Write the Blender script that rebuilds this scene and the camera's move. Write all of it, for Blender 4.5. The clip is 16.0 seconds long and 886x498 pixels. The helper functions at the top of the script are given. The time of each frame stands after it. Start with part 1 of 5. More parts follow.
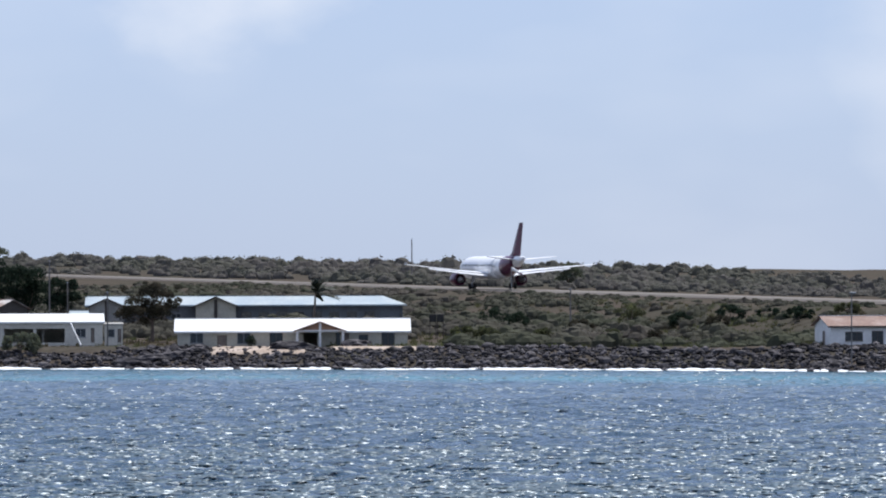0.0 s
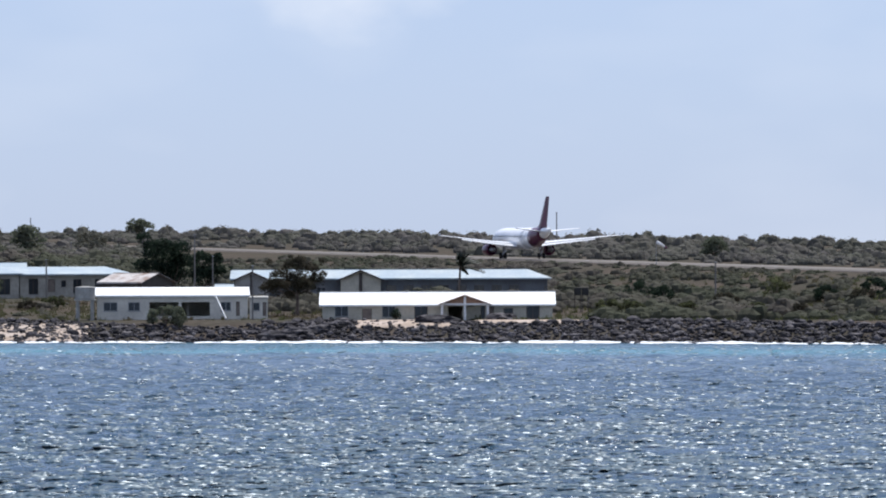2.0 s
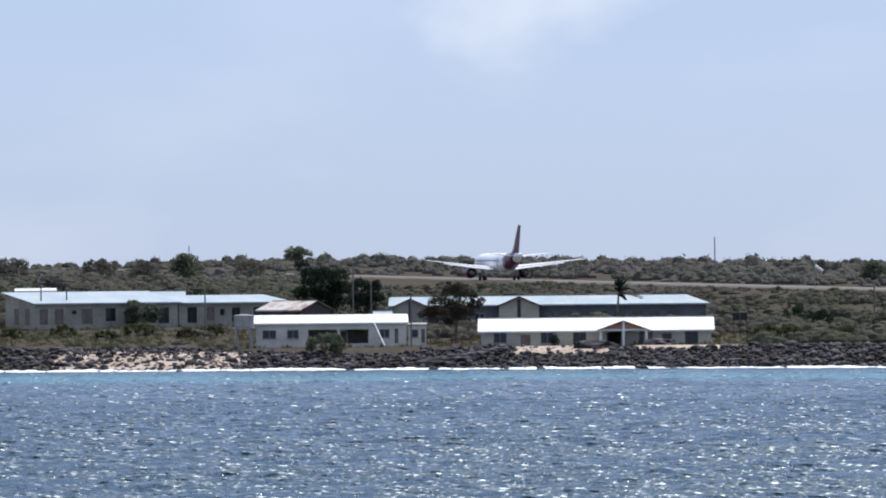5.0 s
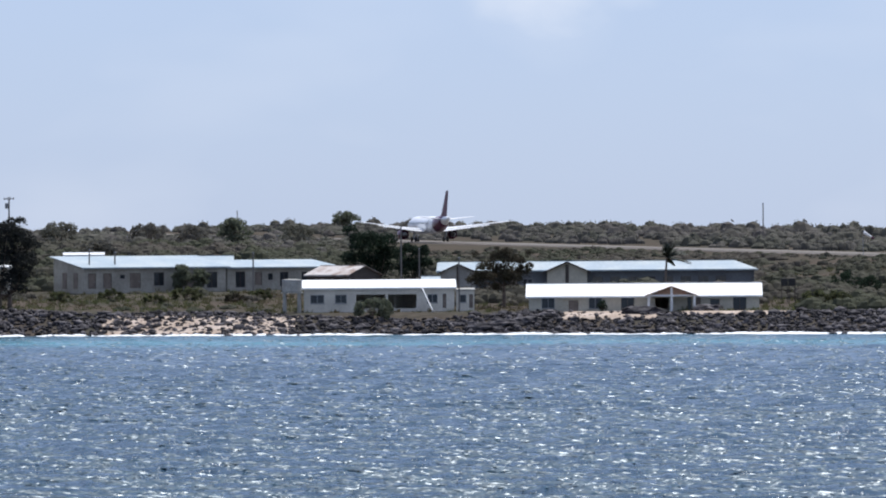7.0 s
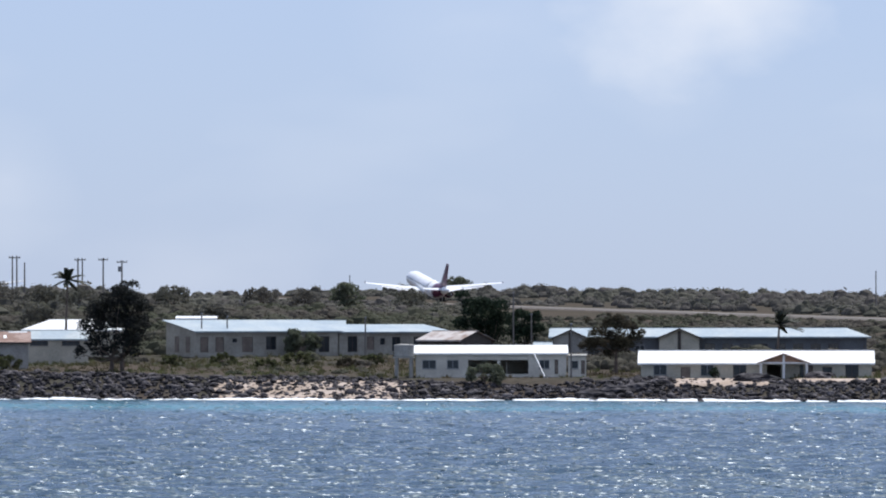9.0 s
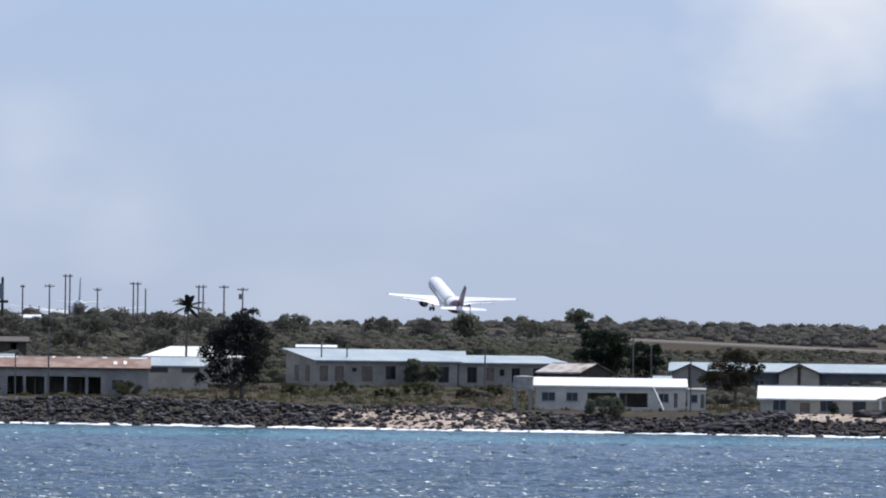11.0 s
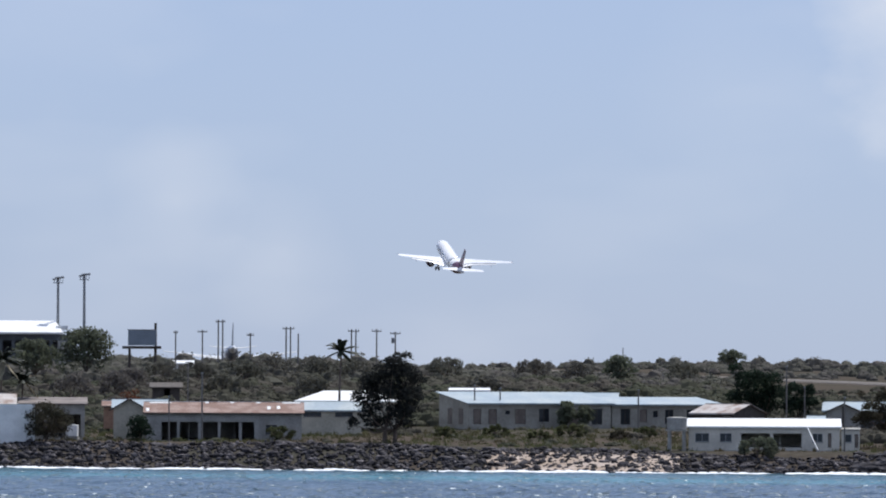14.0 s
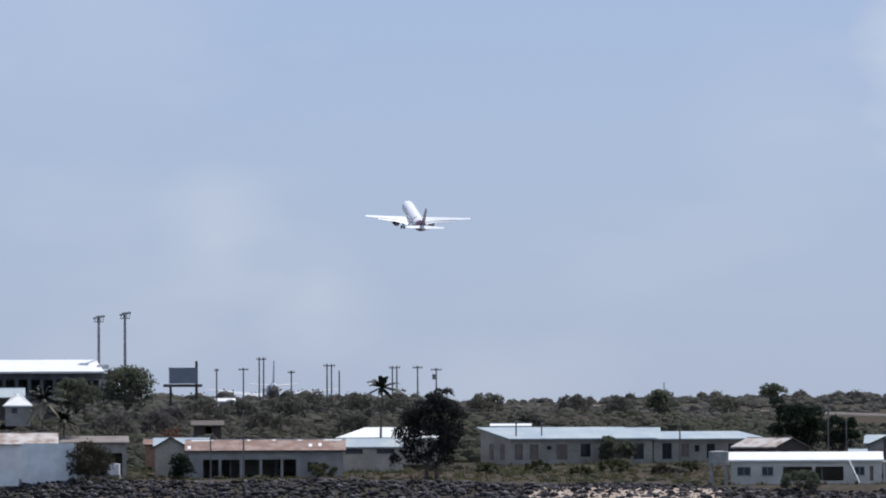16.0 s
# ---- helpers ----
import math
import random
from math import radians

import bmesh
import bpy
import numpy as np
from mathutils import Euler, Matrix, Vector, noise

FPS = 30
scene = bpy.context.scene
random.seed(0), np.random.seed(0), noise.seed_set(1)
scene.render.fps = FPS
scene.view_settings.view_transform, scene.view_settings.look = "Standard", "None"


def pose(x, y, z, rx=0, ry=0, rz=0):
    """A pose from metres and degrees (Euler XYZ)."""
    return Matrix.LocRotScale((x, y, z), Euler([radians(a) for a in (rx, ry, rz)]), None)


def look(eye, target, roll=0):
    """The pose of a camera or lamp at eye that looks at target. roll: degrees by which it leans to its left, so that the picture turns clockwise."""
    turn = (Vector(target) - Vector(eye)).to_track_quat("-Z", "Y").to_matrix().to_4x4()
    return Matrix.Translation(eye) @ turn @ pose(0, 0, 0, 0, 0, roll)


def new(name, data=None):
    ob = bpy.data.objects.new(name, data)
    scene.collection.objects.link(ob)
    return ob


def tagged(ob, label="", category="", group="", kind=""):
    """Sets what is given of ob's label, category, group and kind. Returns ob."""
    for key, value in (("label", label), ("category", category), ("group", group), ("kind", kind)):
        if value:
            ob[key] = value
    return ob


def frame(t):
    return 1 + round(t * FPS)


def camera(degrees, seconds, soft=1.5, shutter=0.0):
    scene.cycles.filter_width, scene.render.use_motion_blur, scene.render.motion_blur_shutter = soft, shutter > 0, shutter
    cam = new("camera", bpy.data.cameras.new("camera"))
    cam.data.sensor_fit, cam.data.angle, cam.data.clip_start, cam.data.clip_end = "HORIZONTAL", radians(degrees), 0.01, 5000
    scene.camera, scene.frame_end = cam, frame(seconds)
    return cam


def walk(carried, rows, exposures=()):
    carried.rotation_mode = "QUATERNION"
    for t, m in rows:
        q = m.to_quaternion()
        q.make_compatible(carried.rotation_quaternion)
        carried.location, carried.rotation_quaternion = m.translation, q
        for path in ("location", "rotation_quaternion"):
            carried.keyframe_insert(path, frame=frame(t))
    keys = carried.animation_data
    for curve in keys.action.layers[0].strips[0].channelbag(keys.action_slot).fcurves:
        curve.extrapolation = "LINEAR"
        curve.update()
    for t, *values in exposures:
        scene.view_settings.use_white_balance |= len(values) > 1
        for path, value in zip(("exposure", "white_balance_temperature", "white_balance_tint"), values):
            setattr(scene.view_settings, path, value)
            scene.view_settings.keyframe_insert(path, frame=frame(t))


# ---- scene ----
SKY, SUN = 0.10, 5.0
SKY_TINT, VEIL, VEIL_MIX, CLOUD = (0.66, 0.80, 1.15, 1), (5.15, 6.1, 8.5, 1), 0.65, (8.4, 8.8, 9.7, 1)
EYE = (0.0, 0.0, 12.0)
cam = camera(8.15, 16.0, soft=2.0)

# seconds, turn to the left and tilt up in thousandths of a radian, lean in degrees
PATH = [(0.0, 0.08, 4.75, -0.16), (0.5, 4.516, 6.329, -0.091), (1.0, 10.009, 5.549, -0.043), (1.5, 17.046, 2.735, -0.078),
        (2.0, 23.381, 0.541, -0.176), (2.5, 28.717, -0.485, -0.316), (3.0, 32.374, -0.227, -0.34), (3.5, 36.627, 1.256, -0.439),
        (4.0, 41.748, 3.377, -0.437), (4.2, 43.747, 4.314, -0.499), (6.3, 53.633, 5.062, -0.438), (6.5, 54.377, 3.675, -0.439),
        (7.0, 56.565, -0.623, -0.409), (7.5, 59.865, -1.839, -0.428), (8.0, 63.705, 0.968, -0.314), (8.5, 68.711, 4.625, -0.268),
        (9.0, 74.606, 9.989, -0.04), (9.5, 81.022, 14.032, 0.149), (9.7, 83.03, 15.01, 0.22), (11.8, 98.733, 14.546, 0.899),
        (12.0, 99.572, 13.716, 0.866), (12.5, 102.312, 13.715, 0.697), (13.0, 107.044, 15.118, 0.48), (13.5, 113.359, 17.901, 0.304),
        (14.0, 118.597, 21.544, 0.247), (14.5, 121.866, 23.528, 0.169), (15.0, 122.554, 24.235, 0.068), (15.5, 122.655, 25.294, -0.012),
        (16.0, 125.04, 27.329, -0.213)]


def aim(turn, tilt, lean):
    a, e = turn / 1000, tilt / 1000
    way = Vector((-math.sin(a) * math.cos(e), math.cos(a) * math.cos(e), math.sin(e)))
    return look(EYE, Vector(EYE) + way * 1000, lean)


walk(cam, [(t, aim(a, e, r)) for t, a, e, r in PATH], exposures=[(0.0, 0.04), (2.5, 0.11), (4.0, 0.13), (6.5, -0.02), (7.2, 0.10), (8.0, 0.13), (8.6, 0.08), (9.0, 0.02), (12.5, -0.13), (14.5, -0.17), (16.0, -0.25)])


def at(b, d):
    """Plan position at bearing b (thousandths of a radian, right positive) and distance d from the viewpoint."""
    return d * math.sin(b / 1000), d * math.cos(b / 1000)


# ---- light ----
SUN_EL, SUN_AZ = radians(62), radians(30)
world = bpy.data.worlds.new("daylight")
scene.world = world
world.use_nodes = True
wn, wl = world.node_tree.nodes, world.node_tree.links
wn.clear()
sky = wn.new("ShaderNodeTexSky")
sky.sky_type, sky.sun_disc, sky.sun_elevation, sky.sun_rotation = "NISHITA", False, SUN_EL, SUN_AZ
sky.air_density, sky.dust_density, sky.ozone_density, sky.altitude = 1.0, 0.3, 3.0, 0
tc = wn.new("ShaderNodeTexCoord")


def wmix(factor, a, b, blend="MIX"):
    m = wn.new("ShaderNodeMix")
    m.data_type, m.blend_type = "RGBA", blend
    for sock, v in ((m.inputs[0], factor), (m.inputs[6], a), (m.inputs[7], b)):
        if isinstance(v, (int, float, tuple)):
            sock.default_value = v
        else:
            wl.new(v, sock)
    return m.outputs[2]


def wmath(op, a, b):
    m = wn.new("ShaderNodeMath")
    m.operation = op
    for sock, v in zip(m.inputs, (a, b)):
        if isinstance(v, (int, float)):
            sock.default_value = v
        else:
            wl.new(v, sock)
    return m.outputs[0]


def wnoise(scale, detail):
    mp = wn.new("ShaderNodeMapping")
    mp.inputs["Scale"].default_value = scale
    cn = wn.new("ShaderNodeTexNoise")
    cn.inputs["Scale"].default_value, cn.inputs["Detail"].default_value = 1.0, detail
    wl.new(tc.outputs["Generated"], mp.inputs["Vector"])
    wl.new(mp.outputs[0], cn.inputs["Vector"])
    return cn.outputs[0]


# thin high veil, soft streaks in it, and a few cumulus puffs (bearing, height, size, weight)
veiled = wmix(VEIL_MIX, wmix(1.0, sky.outputs[0], SKY_TINT, "MULTIPLY"), VEIL)
streak = wmath("MULTIPLY", wmath("MAXIMUM", wmath("SUBTRACT", wnoise((14, 14, 40), 3), 0.5), 0.0), 0.9)
puff, ragged = streak, wnoise((45, 45, 70), 5)
for b, e, size, weight in ((-32.5, 59, 0.024, 1.05), (-38, 42, 0.014, 0.20), (-161.5, 29.0, 0.012, 0.26), (-144.5, 21.0, 0.012, 0.20), (-70, 45, 0.02, 0.1),
                           (-185, 75, 0.03, 0.2), (40, 70, 0.03, 0.2), (90, 40, 0.03, 0.6), (-240, 50, 0.04, 0.7)):
    away = wn.new("ShaderNodeVectorMath")
    away.operation = "DISTANCE"
    away.inputs[1].default_value = (math.sin(b / 1000) * math.cos(e / 1000), math.cos(b / 1000) * math.cos(e / 1000), math.sin(e / 1000))
    wl.new(tc.outputs["Generated"], away.inputs[0])
    near = wmath("SUBTRACT", wmath("ADD", 0.55, ragged), wmath("DIVIDE", away.outputs["Value"], size))
    puff = wmath("ADD", puff, wmath("MULTIPLY", wmath("MAXIMUM", near, 0.0), weight))
bg = wn.new("ShaderNodeBackground")
bg.inputs[1].default_value = SKY
wo = wn.new("ShaderNodeOutputWorld")
wl.new(wmix(wmath("MINIMUM", puff, 0.9), veiled, CLOUD), bg.inputs[0])
wl.new(bg.outputs[0], wo.inputs[0])

sun = new("sun", bpy.data.lights.new("sun", "SUN"))
sun.data.energy, sun.data.angle, sun.data.color = SUN, radians(0.53), (1.0, 0.985, 0.97)
sun.matrix_world = look((0, 0, 300), (-math.sin(SUN_AZ) * math.cos(SUN_EL), -math.cos(SUN_AZ) * math.cos(SUN_EL), 300 - math.sin(SUN_EL)))


# ---- materials ----
def mat(name, color, rough=0.8, vary=0.25, scale=1.5, metal=0.0, bump=0.0, second=None, by="object", spread=0.0, spec=0.5, fine=8.0):
    """A surface with two scales of colour variation, an optional second colour in patches, and fine relief."""
    m = bpy.data.materials.new(name)
    m.use_nodes = True
    n, k = m.node_tree.nodes, m.node_tree.links
    b = n["Principled BSDF"]
    b.inputs["Roughness"].default_value, b.inputs["Metallic"].default_value = rough, metal
    b.inputs["Specular IOR Level"].default_value = spec
    co = n.new("ShaderNodeNewGeometry") if by == "world" else n.new("ShaderNodeTexCoord")
    src = co.outputs["Position"] if by == "world" else co.outputs["Object"]
    big, small = n.new("ShaderNodeTexNoise"), n.new("ShaderNodeTexNoise")
    big.inputs["Scale"].default_value, big.inputs["Detail"].default_value = scale, 5
    small.inputs["Scale"].default_value, small.inputs["Detail"].default_value = scale * fine, 3
    k.new(src, big.inputs["Vector"]), k.new(src, small.inputs["Vector"])
    patch = n.new("ShaderNodeValToRGB")
    patch.color_ramp.elements[0].position, patch.color_ramp.elements[1].position = 0.42, 0.62
    c2 = second or [c * (1 - vary) for c in color]
    patch.color_ramp.elements[0].color, patch.color_ramp.elements[1].color = (*color, 1), (*c2, 1)
    k.new(big.outputs[0], patch.inputs[0])
    val = n.new("ShaderNodeMapRange")
    val.inputs[1].default_value, val.inputs[2].default_value = 0.25, 0.75
    val.inputs[3].default_value, val.inputs[4].default_value = 1 - vary, 1 + vary * 0.6
    k.new(small.outputs[0], val.inputs[0])
    hsv = n.new("ShaderNodeHueSaturation")
    k.new(patch.outputs[0], hsv.inputs["Color"])
    last = val.outputs[0]
    if spread:
        info = n.new("ShaderNodeNewGeometry")
        mr = n.new("ShaderNodeMapRange")
        mr.inputs[3].default_value, mr.inputs[4].default_value = 1 - spread, 1 + spread
        k.new(info.outputs["Random Per Island"], mr.inputs[0])
        mul = n.new("ShaderNodeMath")
        mul.operation = "MULTIPLY"
        k.new(last, mul.inputs[0]), k.new(mr.outputs[0], mul.inputs[1])
        last = mul.outputs[0]
    k.new(last, hsv.inputs["Value"])
    k.new(hsv.outputs[0], b.inputs["Base Color"])
    if bump:
        bp = n.new("ShaderNodeBump")
        bp.inputs["Strength"].default_value, bp.inputs["Distance"].default_value = 0.6, bump
        k.new(small.outputs[0], bp.inputs["Height"])
        k.new(bp.outputs[0], b.inputs["Normal"])
    return m


M_WALL = mat("cream_plaster", (0.52, 0.485, 0.39), 0.85, 0.2, 0.35, bump=0.01)
M_WALL2 = mat("grey_plaster", (0.39, 0.37, 0.315), 0.85, 0.24, 0.3, bump=0.01, spec=0.2)
M_OFFWHITE = mat("off_white_plaster", (0.66, 0.62, 0.53), 0.85, 0.16, 0.35, bump=0.01)
M_WHITE = mat("white_paint", (0.84, 0.83, 0.80), 0.7, 0.12, 0.6, bump=0.005)
M_ROOF = mat("white_sheet_roof", (0.80, 0.80, 0.78), 0.45, 0.08, 0.3, bump=0.01)
M_ROOFB = mat("blue_grey_sheet_roof", (0.28, 0.345, 0.385), 0.55, 0.15, 0.25, second=(0.35, 0.40, 0.41), bump=0.01)
M_RUST = mat("rusted_sheet_roof", (0.19, 0.105, 0.075), 0.75, 0.3, 0.5, second=(0.29, 0.20, 0.165), bump=0.01)
M_BROWNROOF = mat("grey_brown_sheet_roof", (0.20, 0.165, 0.145), 0.75, 0.3, 0.5, second=(0.13, 0.105, 0.09), bump=0.01)
M_RUSTW = mat("weathered_sheet_roof", (0.50, 0.46, 0.43), 0.65, 0.3, 0.6, second=(0.26, 0.18, 0.14), bump=0.01)
M_GLASS = mat("dark_window_glass", (0.03, 0.035, 0.04), 0.12, 0.2, 1.0)
M_DARK = mat("dark_timber_and_shade", (0.07, 0.055, 0.045), 0.7, 0.3, 1.0)
M_DOOR = mat("grey_brown_door", (0.20, 0.16, 0.13), 0.7, 0.25, 1.0)
M_BRICK = mat("terracotta_render", (0.34, 0.20, 0.13), 0.8, 0.25, 0.8)
M_METAL = mat("galvanised_steel", (0.30, 0.31, 0.32), 0.5, 0.2, 1.0, metal=0.6)
M_POLE = mat("weathered_grey_pole", (0.19, 0.175, 0.16), 0.8, 0.25, 0.8)
M_CONC = mat("stained_concrete", (0.36, 0.35, 0.32), 0.85, 0.25, 0.5, bump=0.01)
M_BARK = mat("grey_bark", (0.13, 0.10, 0.08), 0.9, 0.3, 1.5, bump=0.02)
M_PALM = mat("palm_frond_leaf", (0.020, 0.028, 0.014), 0.7, 0.3, 0.6, spread=0.35)
M_PALM_DRY = mat("dry_palm_frond", (0.30, 0.26, 0.17), 0.8, 0.3, 0.6, spread=0.2)
M_ROCK = mat("dark_lava_rock", (0.026, 0.024, 0.027), 0.8, 0.4, 0.8, second=(0.11, 0.10, 0.102), by="world", spread=0.8, bump=0.05, spec=0.1)
M_ASPHALT = mat("pale_worn_asphalt", (0.19, 0.17, 0.15), 0.9, 0.12, 0.05, by="world", spec=0.1)
M_VERGE = mat("dusty_verge", (0.25, 0.215, 0.185), 0.95, 0.2, 0.08, by="world", fine=12, spec=0.0)
M_PLANE = mat("white_aircraft_paint", (0.88, 0.88, 0.87), 0.25, 0.04, 0.4)
M_RED = mat("dark_red_aircraft_paint", (0.080, 0.005, 0.038), 0.3, 0.1, 0.4)
M_WING = mat("pale_grey_aircraft_paint", (0.76, 0.77, 0.78), 0.35, 0.06, 0.4)
M_TYRE = mat("black_rubber", (0.02, 0.02, 0.02), 0.8, 0.2, 2.0)
M_STEEL = mat("grey_gear_steel", (0.35, 0.35, 0.36), 0.4, 0.15, 2.0, metal=0.5)
M_FINGREY = mat("grey_blue_aircraft_paint", (0.22, 0.25, 0.30), 0.35, 0.08, 0.4)
M_FOAM = mat("white_foam", (0.85, 0.87, 0.88), 0.6, 0.08, 1.5, bump=0.03)
M_BIRD = mat("white_feathers", (0.80, 0.79, 0.76), 0.7, 0.08, 6.0)


def leafy(name, color, second, by="object", scale=0.4, spread=0.3, through_it=0.45):
    """Thin leaves: diffuse, with some light let through; colour varies by clump and by leaf."""
    m = mat(name, color, 0.75, 0.28, scale, second=second, by=by, spread=spread, fine=10, spec=0.05)
    n, k = m.node_tree.nodes, m.node_tree.links
    b = n["Principled BSDF"]
    tr, mx = n.new("ShaderNodeBsdfTranslucent"), n.new("ShaderNodeMixShader")
    mx.inputs[0].default_value = through_it
    k.new(b.inputs["Base Color"].links[0].from_socket, tr.inputs["Color"])
    k.new(b.outputs[0], mx.inputs[1]), k.new(tr.outputs[0], mx.inputs[2])
    k.new(mx.outputs[0], n["Material Output"].inputs["Surface"])
    return m


M_LEAF_DARK = leafy("dark_green_leaf", (0.024, 0.038, 0.024), (0.019, 0.031, 0.021))
M_LEAF_MID = leafy("dull_olive_leaf", (0.125, 0.140, 0.096), (0.104, 0.114, 0.084), through_it=0.5)
M_LEAF_BROWN = leafy("dull_brown_green_leaf", (0.052, 0.050, 0.035), (0.068, 0.058, 0.042))
M_LEAF_CASUARINA = leafy("blackish_casuarina_needle", (0.034, 0.036, 0.032), (0.026, 0.028, 0.027), through_it=0.35)
M_LEAF_GREEN = leafy("olive_green_leaf", (0.095, 0.104, 0.052), (0.075, 0.080, 0.045), through_it=0.58)
M_SCRUB = leafy("dry_scrub", (0.080, 0.084, 0.056), (0.106, 0.094, 0.078), "world", 0.03, 0.07, 0.35)
# Woodland paler and greyer than the scrub: distance haze put into its colour.
M_WOOD = leafy("haze_greyed_dry_woodland", (0.120, 0.118, 0.094), (0.138, 0.126, 0.114), "world", 0.018, 0.06, 0.35)
M_GRASS = leafy("dry_grass", (0.098, 0.108, 0.050), (0.110, 0.092, 0.058), "world", 0.06, 0.2)
M_LEAF_RED = leafy("rusty_red_leaf", (0.15, 0.062, 0.036), (0.10, 0.05, 0.034))
# Grey render darkened in its colour for the deep shade below roof edges.
M_SHADEWALL = mat("shade_darkened_render", (0.13, 0.14, 0.15), 0.8, 0.25, 0.4)


def ground_material():
    """Soil, dry litter and sand by patches of their own."""
    m = mat("dry_soil", (0.082, 0.068, 0.056), 0.95, 0.3, 0.05, second=(0.064, 0.060, 0.048), by="world", fine=14, bump=0.05, spec=0.0)
    return m


M_SOIL = ground_material()
M_SAND = mat("pale_pink_sand", (0.37, 0.295, 0.235), 0.95, 0.22, 0.35, second=(0.47, 0.39, 0.33), by="world", fine=12, bump=0.03, spec=0.0)


def water_material():
    m = bpy.data.materials.new("rippled_sea_water")
    m.use_nodes = True
    n, k = m.node_tree.nodes, m.node_tree.links
    b = n["Principled BSDF"]
    b.inputs["Roughness"].default_value, b.inputs["IOR"].default_value = 0.20, 1.33
    co = n.new("ShaderNodeTexCoord")
    big = n.new("ShaderNodeTexNoise")
    big.inputs["Scale"].default_value, big.inputs["Detail"].default_value = 0.012, 3
    sep = n.new("ShaderNodeSeparateXYZ")
    k.new(co.outputs["Object"], sep.inputs[0]), k.new(co.outputs["Object"], big.inputs["Vector"])
    # shallows over pale sand lie in a belt before the shore
    a = n.new("ShaderNodeMath")
    a.operation = "MULTIPLY_ADD"
    k.new(sep.outputs[0], a.inputs[0])
    a.inputs[1].default_value = 0.25
    k.new(sep.outputs[1], a.inputs[2])
    nz = n.new("ShaderNodeMath")
    nz.operation = "MULTIPLY_ADD"
    k.new(big.outputs[0], nz.inputs[0])
    nz.inputs[1].default_value = 120
    k.new(a.outputs[0], nz.inputs[2])
    ramp = n.new("ShaderNodeMapRange")
    ramp.inputs[1].default_value, ramp.inputs[2].default_value = 655 + 60, 815 + 60
    k.new(nz.outputs[0], ramp.inputs[0])
    tint = n.new("ShaderNodeValToRGB")
    tint.color_ramp.elements[0].color, tint.color_ramp.elements[1].color = (0.027, 0.062, 0.098, 1), (0.036, 0.090, 0.122, 1)
    for place, shade in ((0.3, (0.029, 0.074, 0.112, 1)), (0.56, (0.046, 0.190, 0.230, 1)), (0.78, (0.036, 0.115, 0.148, 1))):
        tint.color_ramp.elements.new(place).color = shade
    k.new(ramp.outputs[0], tint.inputs[0])
    k.new(tint.outputs[0], b.inputs["Base Color"])
    n1, n2 = n.new("ShaderNodeTexNoise"), n.new("ShaderNodeTexNoise")
    n1.inputs["Scale"].default_value, n1.inputs["Detail"].default_value = 1.0, 4
    n2.inputs["Scale"].default_value, n2.inputs["Detail"].default_value = 3.0, 3
    ripple = n.new("ShaderNodeMapping")
    ripple.inputs["Scale"].default_value = (1.15, 0.40, 1)
    k.new(co.outputs["Object"], ripple.inputs["Vector"])
    k.new(ripple.outputs[0], n1.inputs["Vector"]), k.new(ripple.outputs[0], n2.inputs["Vector"])
    ad = n.new("ShaderNodeMath")
    ad.operation = "MULTIPLY_ADD"
    ad.inputs[1].default_value = 0.25
    k.new(n2.outputs[0], ad.inputs[0]), k.new(n1.outputs[0], ad.inputs[2])
    bp = n.new("ShaderNodeBump")
    bp.inputs["Strength"].default_value, bp.inputs["Distance"].default_value = 1.0, 0.9
    k.new(ad.outputs[0], bp.inputs["Height"]), k.new(bp.outputs[0], b.inputs["Normal"])
    return m


M_WATER = water_material()
M_WAVELET = mat("sunlit_wavelet_water", (0.022, 0.055, 0.080), 0.38, 0.2, 0.6, spread=0.3)
# Blue tint put into the gloss to cool the wavelets' sun glints.
M_WAVELET.node_tree.nodes["Principled BSDF"].inputs["Specular Tint"].default_value = (0.72, 0.88, 1.0, 1)


# ---- mesh helpers ----
def part(name, bm, material, parent=None, label="", smooth=False):
    me = bpy.data.meshes.new(name)
    if smooth:
        for f in bm.faces:
            f.smooth = True
    bm.to_mesh(me)
    bm.free()
    me.materials.append(material)
    ob = new(name, me)
    if parent:
        ob.parent = parent
    if label:
        ob["label"] = label
    return ob


def sheet(name, verts, faces, material, smooth=False):
    """A mesh from arrays of corners and of quads or triangles."""
    me = bpy.data.meshes.new(name)
    verts, faces = np.asarray(verts, np.float32), np.asarray(faces, np.int32)
    me.vertices.add(len(verts))
    me.vertices.foreach_set("co", verts.ravel())
    c = faces.shape[1]
    me.loops.add(faces.size)
    me.loops.foreach_set("vertex_index", faces.ravel())
    me.polygons.add(len(faces))
    me.polygons.foreach_set("loop_start", np.arange(0, faces.size, c, dtype=np.int32))
    me.polygons.foreach_set("loop_total", np.full(len(faces), c, np.int32))
    if smooth:
        me.polygons.foreach_set("use_smooth", np.ones(len(faces), bool))
    me.update(calc_edges=True)
    me.materials.append(material)
    return new(name, me)


def box(bm, x0, x1, y0, y1, z0, z1, m=None):
    v = [bm.verts.new(c) for c in ((x0, y0, z0), (x1, y0, z0), (x1, y1, z0), (x0, y1, z0), (x0, y0, z1), (x1, y0, z1), (x1, y1, z1), (x0, y1, z1))]
    if m:
        for q in v:
            q.co = m @ q.co
    for f in ((3, 2, 1, 0), (4, 5, 6, 7), (0, 1, 5, 4), (1, 2, 6, 5), (2, 3, 7, 6), (3, 0, 4, 7)):
        bm.faces.new([v[i] for i in f])
    return v


def boxed(*args, bevel=0.0):
    bm = bmesh.new()
    box(bm, *args)
    if bevel:
        bmesh.ops.bevel(bm, geom=bm.edges[:], offset=bevel, segments=1, affect="EDGES")
    return bm


